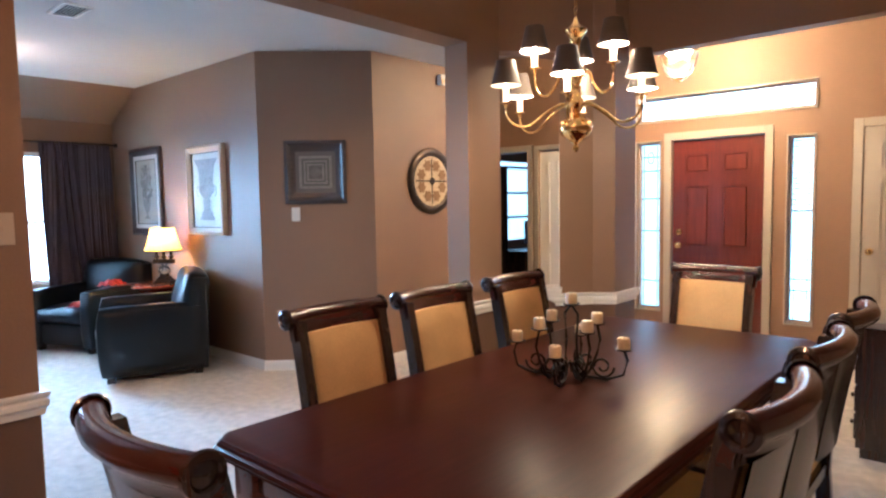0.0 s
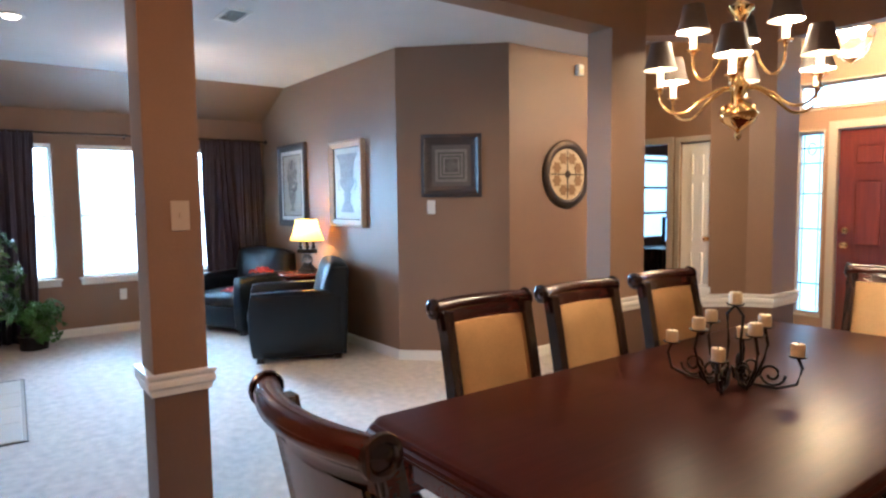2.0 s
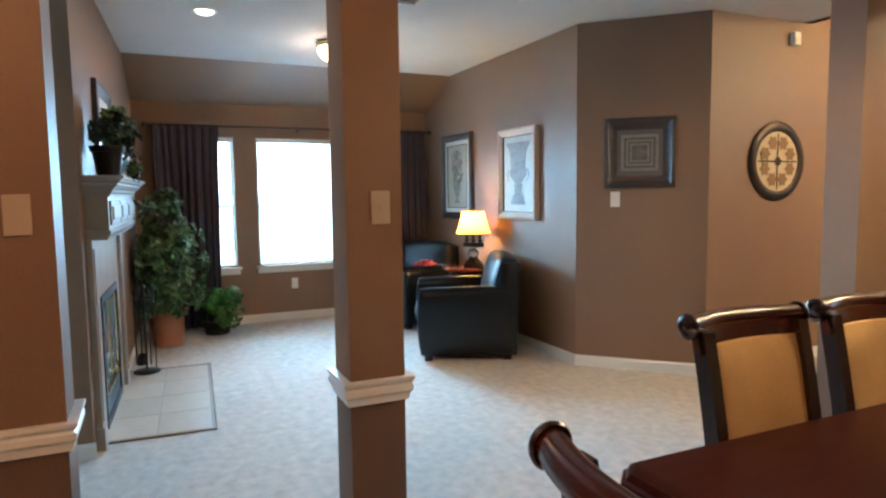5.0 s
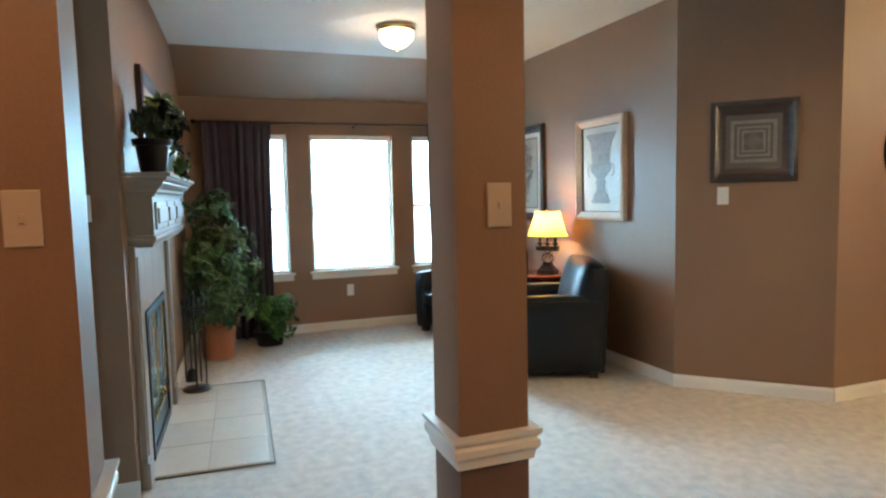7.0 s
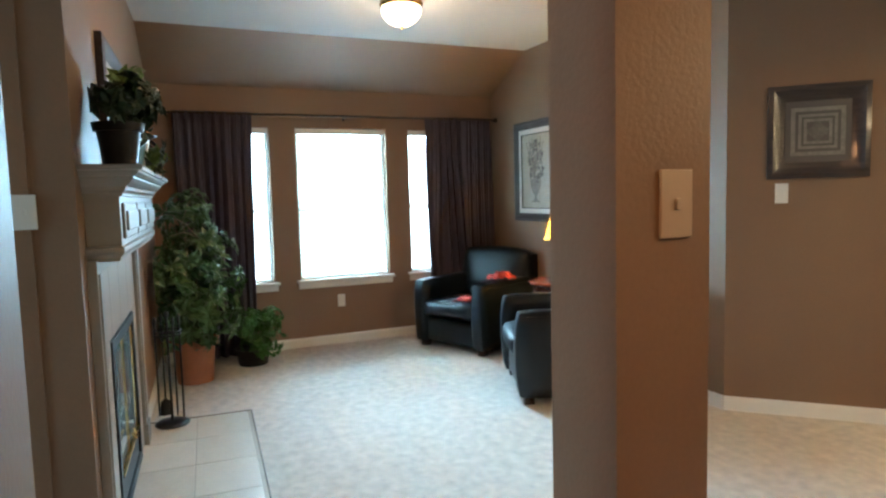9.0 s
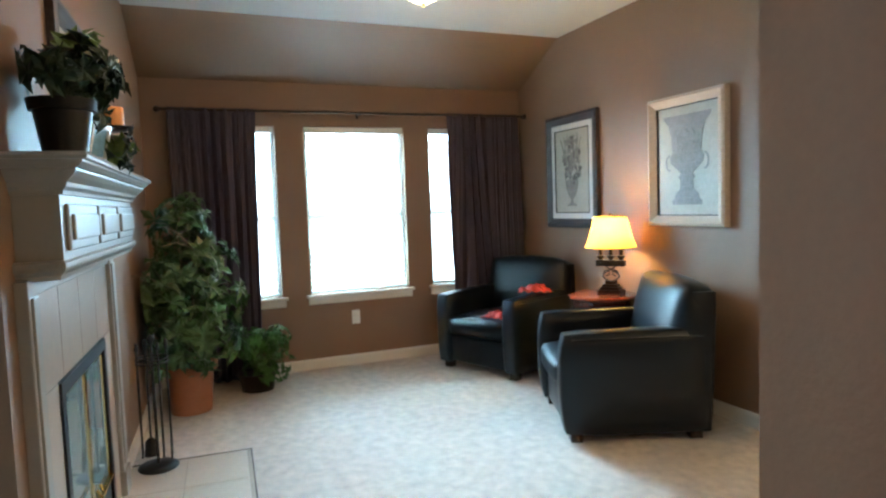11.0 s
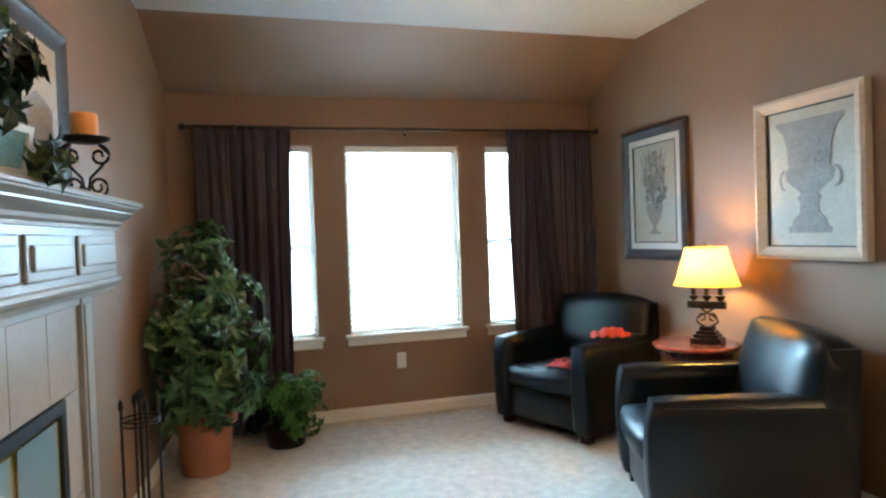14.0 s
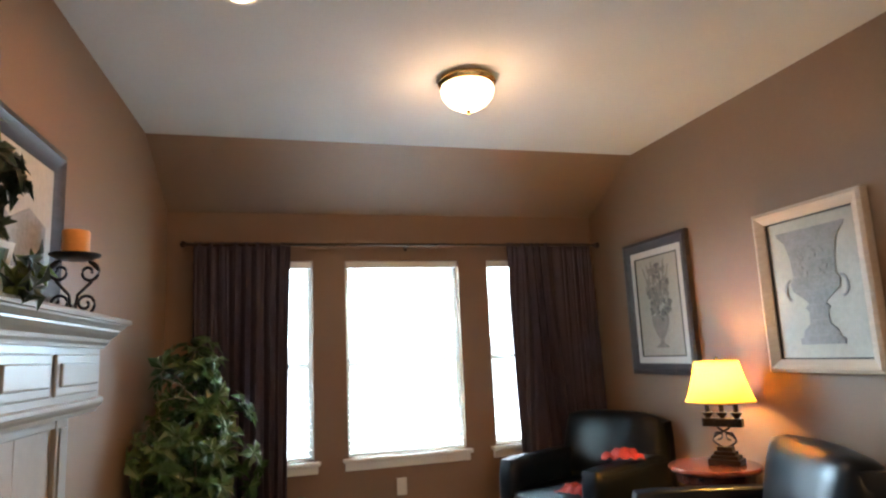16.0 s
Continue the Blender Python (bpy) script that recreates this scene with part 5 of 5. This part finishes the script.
bm.faces.new(rows[0][::-1])
bm.faces.new(rows[-1])
part("tabletop", bm, CHERRY_TOP, tb, "polished cherry top", 30)
bm = bmesh.new()
for x0, y0, x1, y1 in ((-hx + 0.08, -hy + 0.08, hx - 0.08, -hy + 0.11), (-hx + 0.08, hy - 0.11, hx - 0.08, hy - 0.08), (-hx + 0.08, -hy + 0.11, -hx + 0.11, hy - 0.11), (hx - 0.11, -hy + 0.11, hx - 0.08, hy - 0.11)):
    box(bm, x0, y0, 0.60, x1, y1, 0.7, None, 0.003)
part("apron", bm, CHERRY, tb)
for sx in (-1, 1):
    for sy in (-1, 1):
        bm = bmesh.new()
        lathe(bm, [(0.028, 0.0), (0.04, 0.02), (0.045, 0.06), (0.03, 0.09), (0.035, 0.2), (0.05, 0.42), (0.055, 0.5), (0.035, 0.53), (0.045, 0.55)], 20, pose(sx * (hx - 0.11), sy * (hy - 0.11), 0))
        box(bm, sx * (hx - 0.11) - 0.05, sy * (hy - 0.11) - 0.05, 0.55, sx * (hx - 0.11) + 0.05, sy * (hy - 0.11) + 0.05, 0.699, None, 0.004)
        part("leg", bm, CHERRY, tb, smooth=45)


def dining_chair(m, label):
    """A scroll-back chair that faces +y: rolled crest rail, gold upholstered back and seat."""
    c = thing("dining_chair", m, label, "chair", "chairs round the dining table")
    W = 0.205
    yb = lambda z: -0.20 - 0.10 * max(0, (z - 0.45) / 0.6) ** 1.3
    bow = lambda x: -0.045 * (1 - (x / W) ** 2)
    # crest rail: a bowed panel that thins downwards and rolls back along its top
    bm = bmesh.new()
    n = 18
    sect = [(0.018, 0.965), (0.020, 0.985), (0.016, 1.010), (0.012, 1.030)]
    sect += [(-0.014 + 0.031 * math.cos(a), 1.040 + 0.031 * math.sin(a)) for a in [math.pi * k / 8 for k in range(0, 11)]]
    sect += [(-0.020, 1.012), (-0.010, 1.0), (-0.008, 0.98), (-0.010, 0.965)]
    rings = []
    for i in range(n + 1):
        x = -W - 0.022 + (2 * W + 0.044) * i / n
        rings.append([bm.verts.new((x, yb(min(z, 1.03)) - 0.008 + bow(x * 0.9) + dy, z)) for dy, z in sect])
    seg = len(sect)
    for a, b in zip(rings, rings[1:]):
        for k in range(seg):
            bm.faces.new((a[k], a[(k + 1) % seg], b[(k + 1) % seg], b[k]))
    bm.faces.new(rings[0][::-1])
    bm.faces.new(rings[-1])
    part("crest_rail", bm, CHERRY_X, c, "rolled polished cherry crest rail", 40)
    for s in (-1, 1):
        bm = bmesh.new()
        lathe(bm, [(0.036, 0.0), (0.040, 0.005), (0.038, 0.013), (0.027, 0.018), (0.022, 0.012), (0.010, 0.016), (0.0, 0.018)], 24, pose(s * (W + 0.020), yb(1.03) - 0.020 + bow(W * 0.98), 1.040, 0, 90 * s, 0), caps=False)
        part("scroll_end", bm, ESPRESSO, c, "dark carved scroll end", 40)
        bm = bmesh.new()
        prev = None
        for k in range(9):
            z = 0.0 + 1.03 * k / 8
            y = yb(z) if z > 0.45 else -0.20 - 0.06 * (1 - z / 0.45) ** 2
            w = 0.020 if z > 0.3 else 0.018
            q = [bm.verts.new((s * (W - 0.008) + dx * w, y + dy * 0.026, z)) for dx, dy in ((-1, -1), (1, -1), (1, 1), (-1, 1))]
            if prev:
                for i in range(4):
                    bm.faces.new((prev[i], prev[(i + 1) % 4], q[(i + 1) % 4], q[i]))
            else:
                bm.faces.new(q[::-1])
            prev = q
        bm.faces.new(prev)
        part("back_post", bm, ESPRESSO, c, "dark wooden post", 30)
        bm = bmesh.new()
        lathe(bm, [(0.018, 0.0), (0.024, 0.03), (0.02, 0.06), (0.028, 0.30), (0.032, 0.36), (0.03, 0.42)], 14, pose(s * (W - 0.01), 0.21, 0))
        part("leg", bm, ESPRESSO, c, smooth=45)
    # upholstered back, gold in front and behind
    bm = bmesh.new()
    nx, nz = 12, 12
    g = []
    for side in (1, -1):
        gg = []
        for i in range(nx + 1):
            x = (-W + 0.018) + (2 * W - 0.036) * i / nx
            col = []
            for k in range(nz + 1):
                z = 0.56 + (0.985 - 0.56) * k / nz
                e = min(i, nx - i) / nx * 2
                h = min(k, nz - k) / nz * 2
                th = 0.012 + 0.016 * min(1, e * 2.5) ** 0.5 * min(1, h * 2.5) ** 0.5
                col.append(bm.verts.new((x, yb(z) + 0.55 * bow(x) + side * th, z)))
            gg.append(col)
        g.append(gg)
    for gg in g:
        for i in range(nx):
            for k in range(nz):
                bm.faces.new((gg[i][k], gg[i + 1][k], gg[i + 1][k + 1], gg[i][k + 1]))
    for i in range(nx):
        for k in (0, nz):
            bm.faces.new((g[0][i][k], g[0][i + 1][k], g[1][i + 1][k], g[1][i][k]))
    for k in range(nz):
        for i in (0, nx):
            bm.faces.new((g[0][i][k], g[0][i][k + 1], g[1][i][k + 1], g[1][i][k]))
    part("backrest", bm, SUEDE, c, "gold suede back panel", 50)
    bm = bmesh.new()
    rear = []
    for off in (-0.030, -0.036):
        rear.append([[bm.verts.new((x, yb(z) + 0.55 * bow(x) + off, z)) for z in [0.55 + 0.42 * k / 8 for k in range(9)]] for x in [(W - 0.024) * (i / 6 - 1) for i in range(13)]])
    for g0 in rear:
        for i in range(12):
            for k in range(8):
                bm.faces.new((g0[i][k], g0[i + 1][k], g0[i + 1][k + 1], g0[i][k + 1]))
    part("back_panel", bm, ESPRESSO, c, "dark rear back panel", 50)
    bm = bmesh.new()
    box(bm, -W + 0.012, yb(0.54) - 0.016, 0.515, W - 0.012, yb(0.54) + 0.016, 0.565, None, 0.004)
    part("lower_rail", bm, ESPRESSO, c)
    bm = bmesh.new()
    box(bm, -W - 0.01, -0.22, 0.375, W + 0.01, 0.235, 0.43, None, 0.006)
    part("seat_frame", bm, ESPRESSO, c)
    bm = bmesh.new()
    cushion(bm, -W, -0.20, 0.425, W, 0.245, 0.50, None, 0.012, 0.03)
    part("seat", bm, SUEDE, c, "gold suede seat", 60)
    return c


LAB = "scroll-back cherry dining chair with gold suede upholstery"
c0 = dining_chair(pose(-0.255, 2.235, 0, 0, 0, -90), LAB)
for y in (2.79, 3.42):
    copy_thing(c0, pose(-0.255, y, 0, 0, 0, -90))
for x, y in ((0.70, 2.10), (0.67, 2.70), (0.65, 3.28)):
    copy_thing(c0, pose(x, y, 0, 0, 0, 90))
e1 = copy_thing(c0, pose(0.205, 1.48, 0, 0, 0, 0))
e2 = copy_thing(c0, pose(0.13, 4.06, 0, 0, 0, 180))
e1["label"] = "scroll-back cherry dining chair at the table's near end"
e2["label"] = "scroll-back cherry dining chair facing the table's far end"

# iron candelabra with ivory candles
cd = thing("candelabra", pose(0.09, 2.85, TZ), "black iron scroll candelabra on the dining table", "candelabra")
spots = []
for k in range(9):
    a = 2 * math.pi * k / 8 + 0.3
    if k == 8:
        spots.append((0.0, 0.02, 0.285))
    elif k % 2:
        spots.append((0.13 * math.cos(a), 0.13 * math.sin(a), 0.20))
    else:
        spots.append((0.21 * math.cos(a), 0.21 * math.sin(a), 0.125))
for i, (x, y, z) in enumerate(spots):
    a = math.atan2(y, x)
    m = pose(0, 0, 0, 0, 0, math.degrees(a))
    r = math.hypot(x, y)
    bm = bmesh.new()
    if i == 8:
        for s in (-1, 1):
            tube(bm, [(s * 0.03, 0.02, 0.012), (s * 0.022, 0.02, 0.15), (s * 0.03, 0.02, 0.25), (0, 0.02, z)], 0.005, 6)
            scroll(bm, s * 0.03, 0.06, 0.025, 1.2, s, 0, 0.004, 0.02)
    else:
        pts = [m @ Vector(p) for p in ((0.02, 0, 0.06), (0.05, 0, 0.012), (r * 0.7, 0, 0.006), (r, 0, 0.03 if z < 0.15 else 0.08), (r + 0.015, 0, z * 0.7), (r, 0, z))]
        tube(bm, pts, 0.0055, 6)
        scroll(bm, r * 0.62, 0.055, 0.045, 1.5, -1, 0, 0.005, 0.0, m)
    part("arm", bm, BLACK, cd, smooth=60)
    bm = bmesh.new()
    lathe(bm, [(0.0, z), (0.028, z), (0.034, z + 0.006), (0.028, z + 0.005), (0.0, z + 0.004)], 16, pose(x, y, 0), caps=False)
    part("cup", bm, BLACK, cd, smooth=40)
    cn = thing("candle", pose(0.09 + x, 2.85 + y, TZ + z + 0.005), "short ivory candle in the candelabra", "candle", "candles in the candelabra")
    bm = bmesh.new()
    lathe(bm, [(0.0, 0.0), (0.022, 0.0), (0.023, 0.036), (0.019, 0.042), (0.0, 0.038)], 16, caps=False)
    part("wax", bm, WAX, cn, smooth=40)
    bm = bmesh.new()
    tube(bm, [(0, 0, 0.036), (0.001, 0, 0.048)], 0.0012, 4)
    part("wick", bm, BLACK, cn)

# brass chandelier with two tiers of shaded candle lights
CX, CY = -0.28, 3.55
cl = thing("chandelier", pose(CX, CY, FOYER_CEIL), "polished brass two-tier chandelier with lit dark shades", "chandelier")
LIFT = 0.06
Z = lambda z: z - FOYER_CEIL + LIFT
bm = bmesh.new()
lathe(bm, [(0.000, Z(1.631)), (0.014, Z(1.642)), (0.018, Z(1.658)), (0.007, Z(1.674)), (0.034, Z(1.691)), (0.073, Z(1.718)), (0.085, Z(1.750)), (0.073, Z(1.788)), (0.034, Z(1.809)), (0.020, Z(1.826)), (0.034, Z(1.847)), (0.051, Z(1.874)), (0.034, Z(1.901)), (0.020, Z(1.923)), (0.028, Z(1.988)), (0.051, Z(2.020)), (0.056, Z(2.042)), (0.028, Z(2.063)), (0.018, Z(2.096)), (0.023, Z(2.171)), (0.034, Z(2.204)), (0.056, Z(2.225)), (0.059, Z(2.236)), (0.023, Z(2.258)), (0.009, Z(2.290)), (0.000, Z(2.301))], 32, caps=False)
part("column", bm, BRASS, cl, "turned brass column with ball", 50)
bm = bmesh.new()
k = 0
z = 2.29
while z < FOYER_CEIL - 0.05 - LIFT:
    tube(bm, [((0.009 * math.cos(a)) * (k % 2), (0.009 * math.cos(a)) * (1 - k % 2), Z(z + 0.018) + 0.018 * math.sin(a)) for a in [q * math.pi / 6 for q in range(13)]], 0.0025, 5)
    z += 0.029
    k += 1
part("chain", bm, BRASS, cl, "brass chain")
bm = bmesh.new()
lathe(bm, [(0.0, -0.05), (0.02, -0.045), (0.05, -0.025), (0.06, -0.008), (0.06, 0.0)], 24, caps=False)
part("canopy", bm, BRASS, cl, smooth=50)
CHSHADE = material("dark brown lampshade", (0.075, 0.055, 0.042), 0.8, vary=0.1)
LINING = material("white shade lining", (0.85, 0.80, 0.68), 0.7, vary=0.02)
BULB = glowing("lit candle bulb", (1.0, 0.70, 0.34), 45.0)
# the sleeves emit a little, standing for bulb light falling on them
CANDLE_GLOW = glowing("ivory candle tube with added glow", (1.0, 0.74, 0.40), 1.6, (0.8, 0.7, 0.5))
spots = [(0.365, math.pi * k / 3 - 1.15, 1.87, 1.84) for k in range(6)] + [(0.215, 2 * math.pi * k / 3 + 1.99, 2.04, 1.99) for k in range(3)]
for r, a, z, zs in spots:
    m = pose(0, 0, 0, 0, 0, math.degrees(a))
    bm = bmesh.new()
    ctrl = [(0.03, zs + 0.02), (0.08, zs + 0.03), (0.14 * r / 0.3, zs - 0.02), (0.2 * r / 0.3, zs - 0.075), (0.26 * r / 0.3, zs - 0.075), (r - 0.003, zs - 0.03), (r, z)]
    pts = [m @ Vector((x, 0, Z(h))) for x, h in ctrl]
    fine = []
    for i in range(len(pts) - 1):
        p0, p1, p2, p3 = pts[max(i - 1, 0)], pts[i], pts[i + 1], pts[min(i + 2, len(pts) - 1)]
        for q in range(5):
            f = q / 5
            fine.append(0.5 * ((2 * p1) + (p2 - p0) * f + (2 * p0 - 5 * p1 + 4 * p2 - p3) * f * f + (3 * p1 - p0 - 3 * p2 + p3) * f ** 3))
    fine.append(pts[-1])
    tube(bm, fine, 0.007, 8)
    arm = part("arm", bm, BRASS, cl, "curved brass arm", 60)
    mm = m @ Matrix.Translation((r, 0, Z(z)))
    bm = bmesh.new()
    lathe(bm, [(0.0, -0.03), (0.008, -0.024), (0.012, -0.012), (0.008, -0.004), (0.03, 0.0), (0.034, 0.004), (0.012, 0.006)], 18, mm, caps=False)
    part("drip_pan", bm, BRASS, arm, "", 40)
    bm = bmesh.new()
    lathe(bm, [(0.0145, 0.004), (0.0145, 0.095), (0.0, 0.096)], 12, mm)
    part("candle_tube", bm, CANDLE_GLOW, arm, "ivory candle tube")
    bm = bmesh.new()
    lathe(bm, [(0.006, 0.097), (0.012, 0.112), (0.011, 0.125), (0.0, 0.148)], 10, mm, caps=False)
    part("bulb", bm, BULB, arm, "lit candle bulb")
    bm = shade_mesh(0.075, 0.045, 0.085, 0.205, 24)
    bmesh.ops.transform(bm, matrix=mm, verts=bm.verts)
    shd = part("shade", bm, CHSHADE, arm, "dark brown shade", 60)
    bm = shade_mesh(0.073, 0.043, 0.086, 0.204, 24)
    bmesh.ops.transform(bm, matrix=mm, verts=bm.verts)
    part("lining", bm, LINING, arm, "white shade lining", 60)
for r, a, z, zs in (spots[0], spots[2], spots[4], *spots[6:]):
    lamp("chandelier_light", "POINT", pose(CX + (r + 0.036) * math.cos(a), CY + (r + 0.036) * math.sin(a), z + LIFT + 0.085), 15, WARM, 0.012)

# flush dome light over the far side of the dining room
dd = thing("ceiling_light", pose(0.5, -0.3, FOYER_CEIL), "lit frosted glass dome light on the dining room ceiling", "ceiling light")
bm = bmesh.new()
lathe(bm, [(0.13, 0.0), (0.16, -0.008), (0.165, -0.025), (0.15, -0.04), (0.14, -0.045)], 40)
part("rim", bm, BRASS, dd, "aged brass rim", 50)
bm = bmesh.new()
lathe(bm, [(0.145, -0.042), (0.150, -0.06), (0.14, -0.095), (0.11, -0.125), (0.06, -0.15), (0.0, -0.158)], 40, caps=False)
part("glass_dome", bm, glowing("lit frosted dining glass", (1.0, 0.70, 0.40), 5.0), dd, "lit frosted glass bowl", 60)
lamp("dining_ceiling_lamp", "POINT", pose(0.5, -0.3, FOYER_CEIL - 0.26), 72, (1.0, 0.47, 0.18), 0.1)

# ---- foyer and hall ----
LX = -0.88
la = thing("foyer_lantern", pose(LX, 6.4, FOYER_CEIL - 0.10), "lit glass and brass bell lantern in the foyer", "pendant light")
bm = bmesh.new()
lathe(bm, [(0.06, -0.70 + 0.02), (0.10, -0.66), (0.14, -0.58), (0.165, -0.48), (0.17, -0.40)], 32, caps=False)
gl = part("glass_bell", bm, clear("lantern glass", (1, 0.97, 0.9), 0.03), la, "clear glass bell", 60)
gl.visible_shadow = False
bm = bmesh.new()
tube(bm, [(0.172 * math.cos(a), 0.172 * math.sin(a), -0.40) for a in [k * math.pi / 20 for k in range(41)]], 0.008, 6)
tube(bm, [(0.168 * math.cos(a), 0.168 * math.sin(a), -0.47) for a in [k * math.pi / 20 for k in range(41)]], 0.004, 6)
tube(bm, [(0, 0, 0.08), (0, 0, -0.46)], 0.006, 8)
for k in range(3):
    a = k * 2 * math.pi / 3
    tube(bm, [(0.17 * math.cos(a), 0.17 * math.sin(a), -0.40), (0.08 * math.cos(a), 0.08 * math.sin(a), -0.25), (0, 0, -0.16)], 0.004, 6)
lathe(bm, [(0.06, -0.68), (0.03, -0.70), (0.0, -0.72)], 16, caps=False)
lathe(bm, [(0.0, 0.06), (0.04, 0.07), (0.06, 0.10)], 20, caps=False)
part("metalwork", bm, BRASS, la, "brass rings and stem", 50)
for k in range(3):
    a = k * 2 * math.pi / 3 + 0.5
    bm = bmesh.new()
    lathe(bm, [(0.01, -0.52), (0.012, -0.46), (0.006, -0.455), (0.016, -0.43), (0.013, -0.40), (0.0, -0.375)], 10, pose(0.05 * math.cos(a), 0.05 * math.sin(a), 0), caps=False)
    part("bulb", bm, BULB, la, "lit candle bulb")
lamp("lantern_light", "POINT", pose(LX, 6.4, FOYER_CEIL - 0.52), 230, (1.0, 0.64, 0.25), 0.09)

sb = thing("sideboard", pose(1.19, 4.99, 0), "dark wooden chest of drawers with grey top", "sideboard")
bm = bmesh.new()
box(bm, -0.42, -0.24, 0.06, 0.42, 0.24, 0.735, None, 0.004)
box(bm, -0.40, -0.22, 0.0, 0.40, 0.22, 0.06)
part("body", bm, ESPRESSO, sb)
bm = bmesh.new()
box(bm, -0.44, -0.26, 0.735, 0.44, 0.26, 0.77, None, 0.006)
part("top", bm, material("grey stone top", (0.16, 0.14, 0.13), 0.3, vary=0.2, scale=20), sb, "grey stone top")
for k in range(4):
    z = 0.10 + k * 0.155
    bm = bmesh.new()
    box(bm, -0.434, -0.21, z, -0.415, 0.21, z + 0.14, None, 0.004)
    dr = part("drawer", bm, ESPRESSO, sb)
    for y in (-0.12, 0.12):
        bm = bmesh.new()
        lathe(bm, [(0.006, 0), (0.006, 0.012), (0.014, 0.018), (0.012, 0.027), (0.0, 0.03)], 12, pose(-0.434, y, z + 0.07, 0, -90, 0), caps=False)
        part("knob", bm, BRONZE, dr, smooth=50)

# study seen through the open doorway: a dark hutch with screens
hu = thing("desk_hutch", pose(-3.98, 8.65, 0, 0, 0, 90), "dark wooden desk hutch with glowing screen", "desk")
cuboid("desktop", -0.6, -0.3, 0.70, 0.6, 0.3, 0.74, ESPRESSO, hu, 0.004)
cuboid("back_panel", -0.56, 0.24, 0.0, 0.56, 0.26, 0.70, ESPRESSO, hu)
for x in (-0.6, 0.56):
    cuboid("side_panel", x, -0.3, 0, x + 0.04, 0.3, 0.70, ESPRESSO, hu)
    cuboid("upright", x, 0.0, 0.74, x + 0.03, 0.3, 1.95, ESPRESSO, hu)
for z in (1.20, 1.55, 1.92):
    cuboid("shelf", -0.57, 0.0, z, 0.56, 0.3, z + 0.03, ESPRESSO, hu)
mo = thing("monitor", pose(-3.86, 8.62, 0.74, 0, 0, 90), "black computer monitor with blue-white screen", "monitor")
bm = bmesh.new()
box(bm, -0.27, -0.02, 0.08, 0.27, 0.03, 0.42, None, 0.005)
box(bm, -0.03, -0.01, 0.01, 0.03, 0.02, 0.1)
box(bm, -0.12, -0.08, 0.0, 0.12, 0.08, 0.012, None, 0.003)
part("housing", bm, BLACK, mo)
bm = bmesh.new()
box(bm, -0.25, -0.024, 0.10, 0.25, -0.021, 0.40)
part("screen", bm, glowing("blue-white screen", (0.35, 0.65, 1.0), 1.6), mo, "lit blue-white screen")
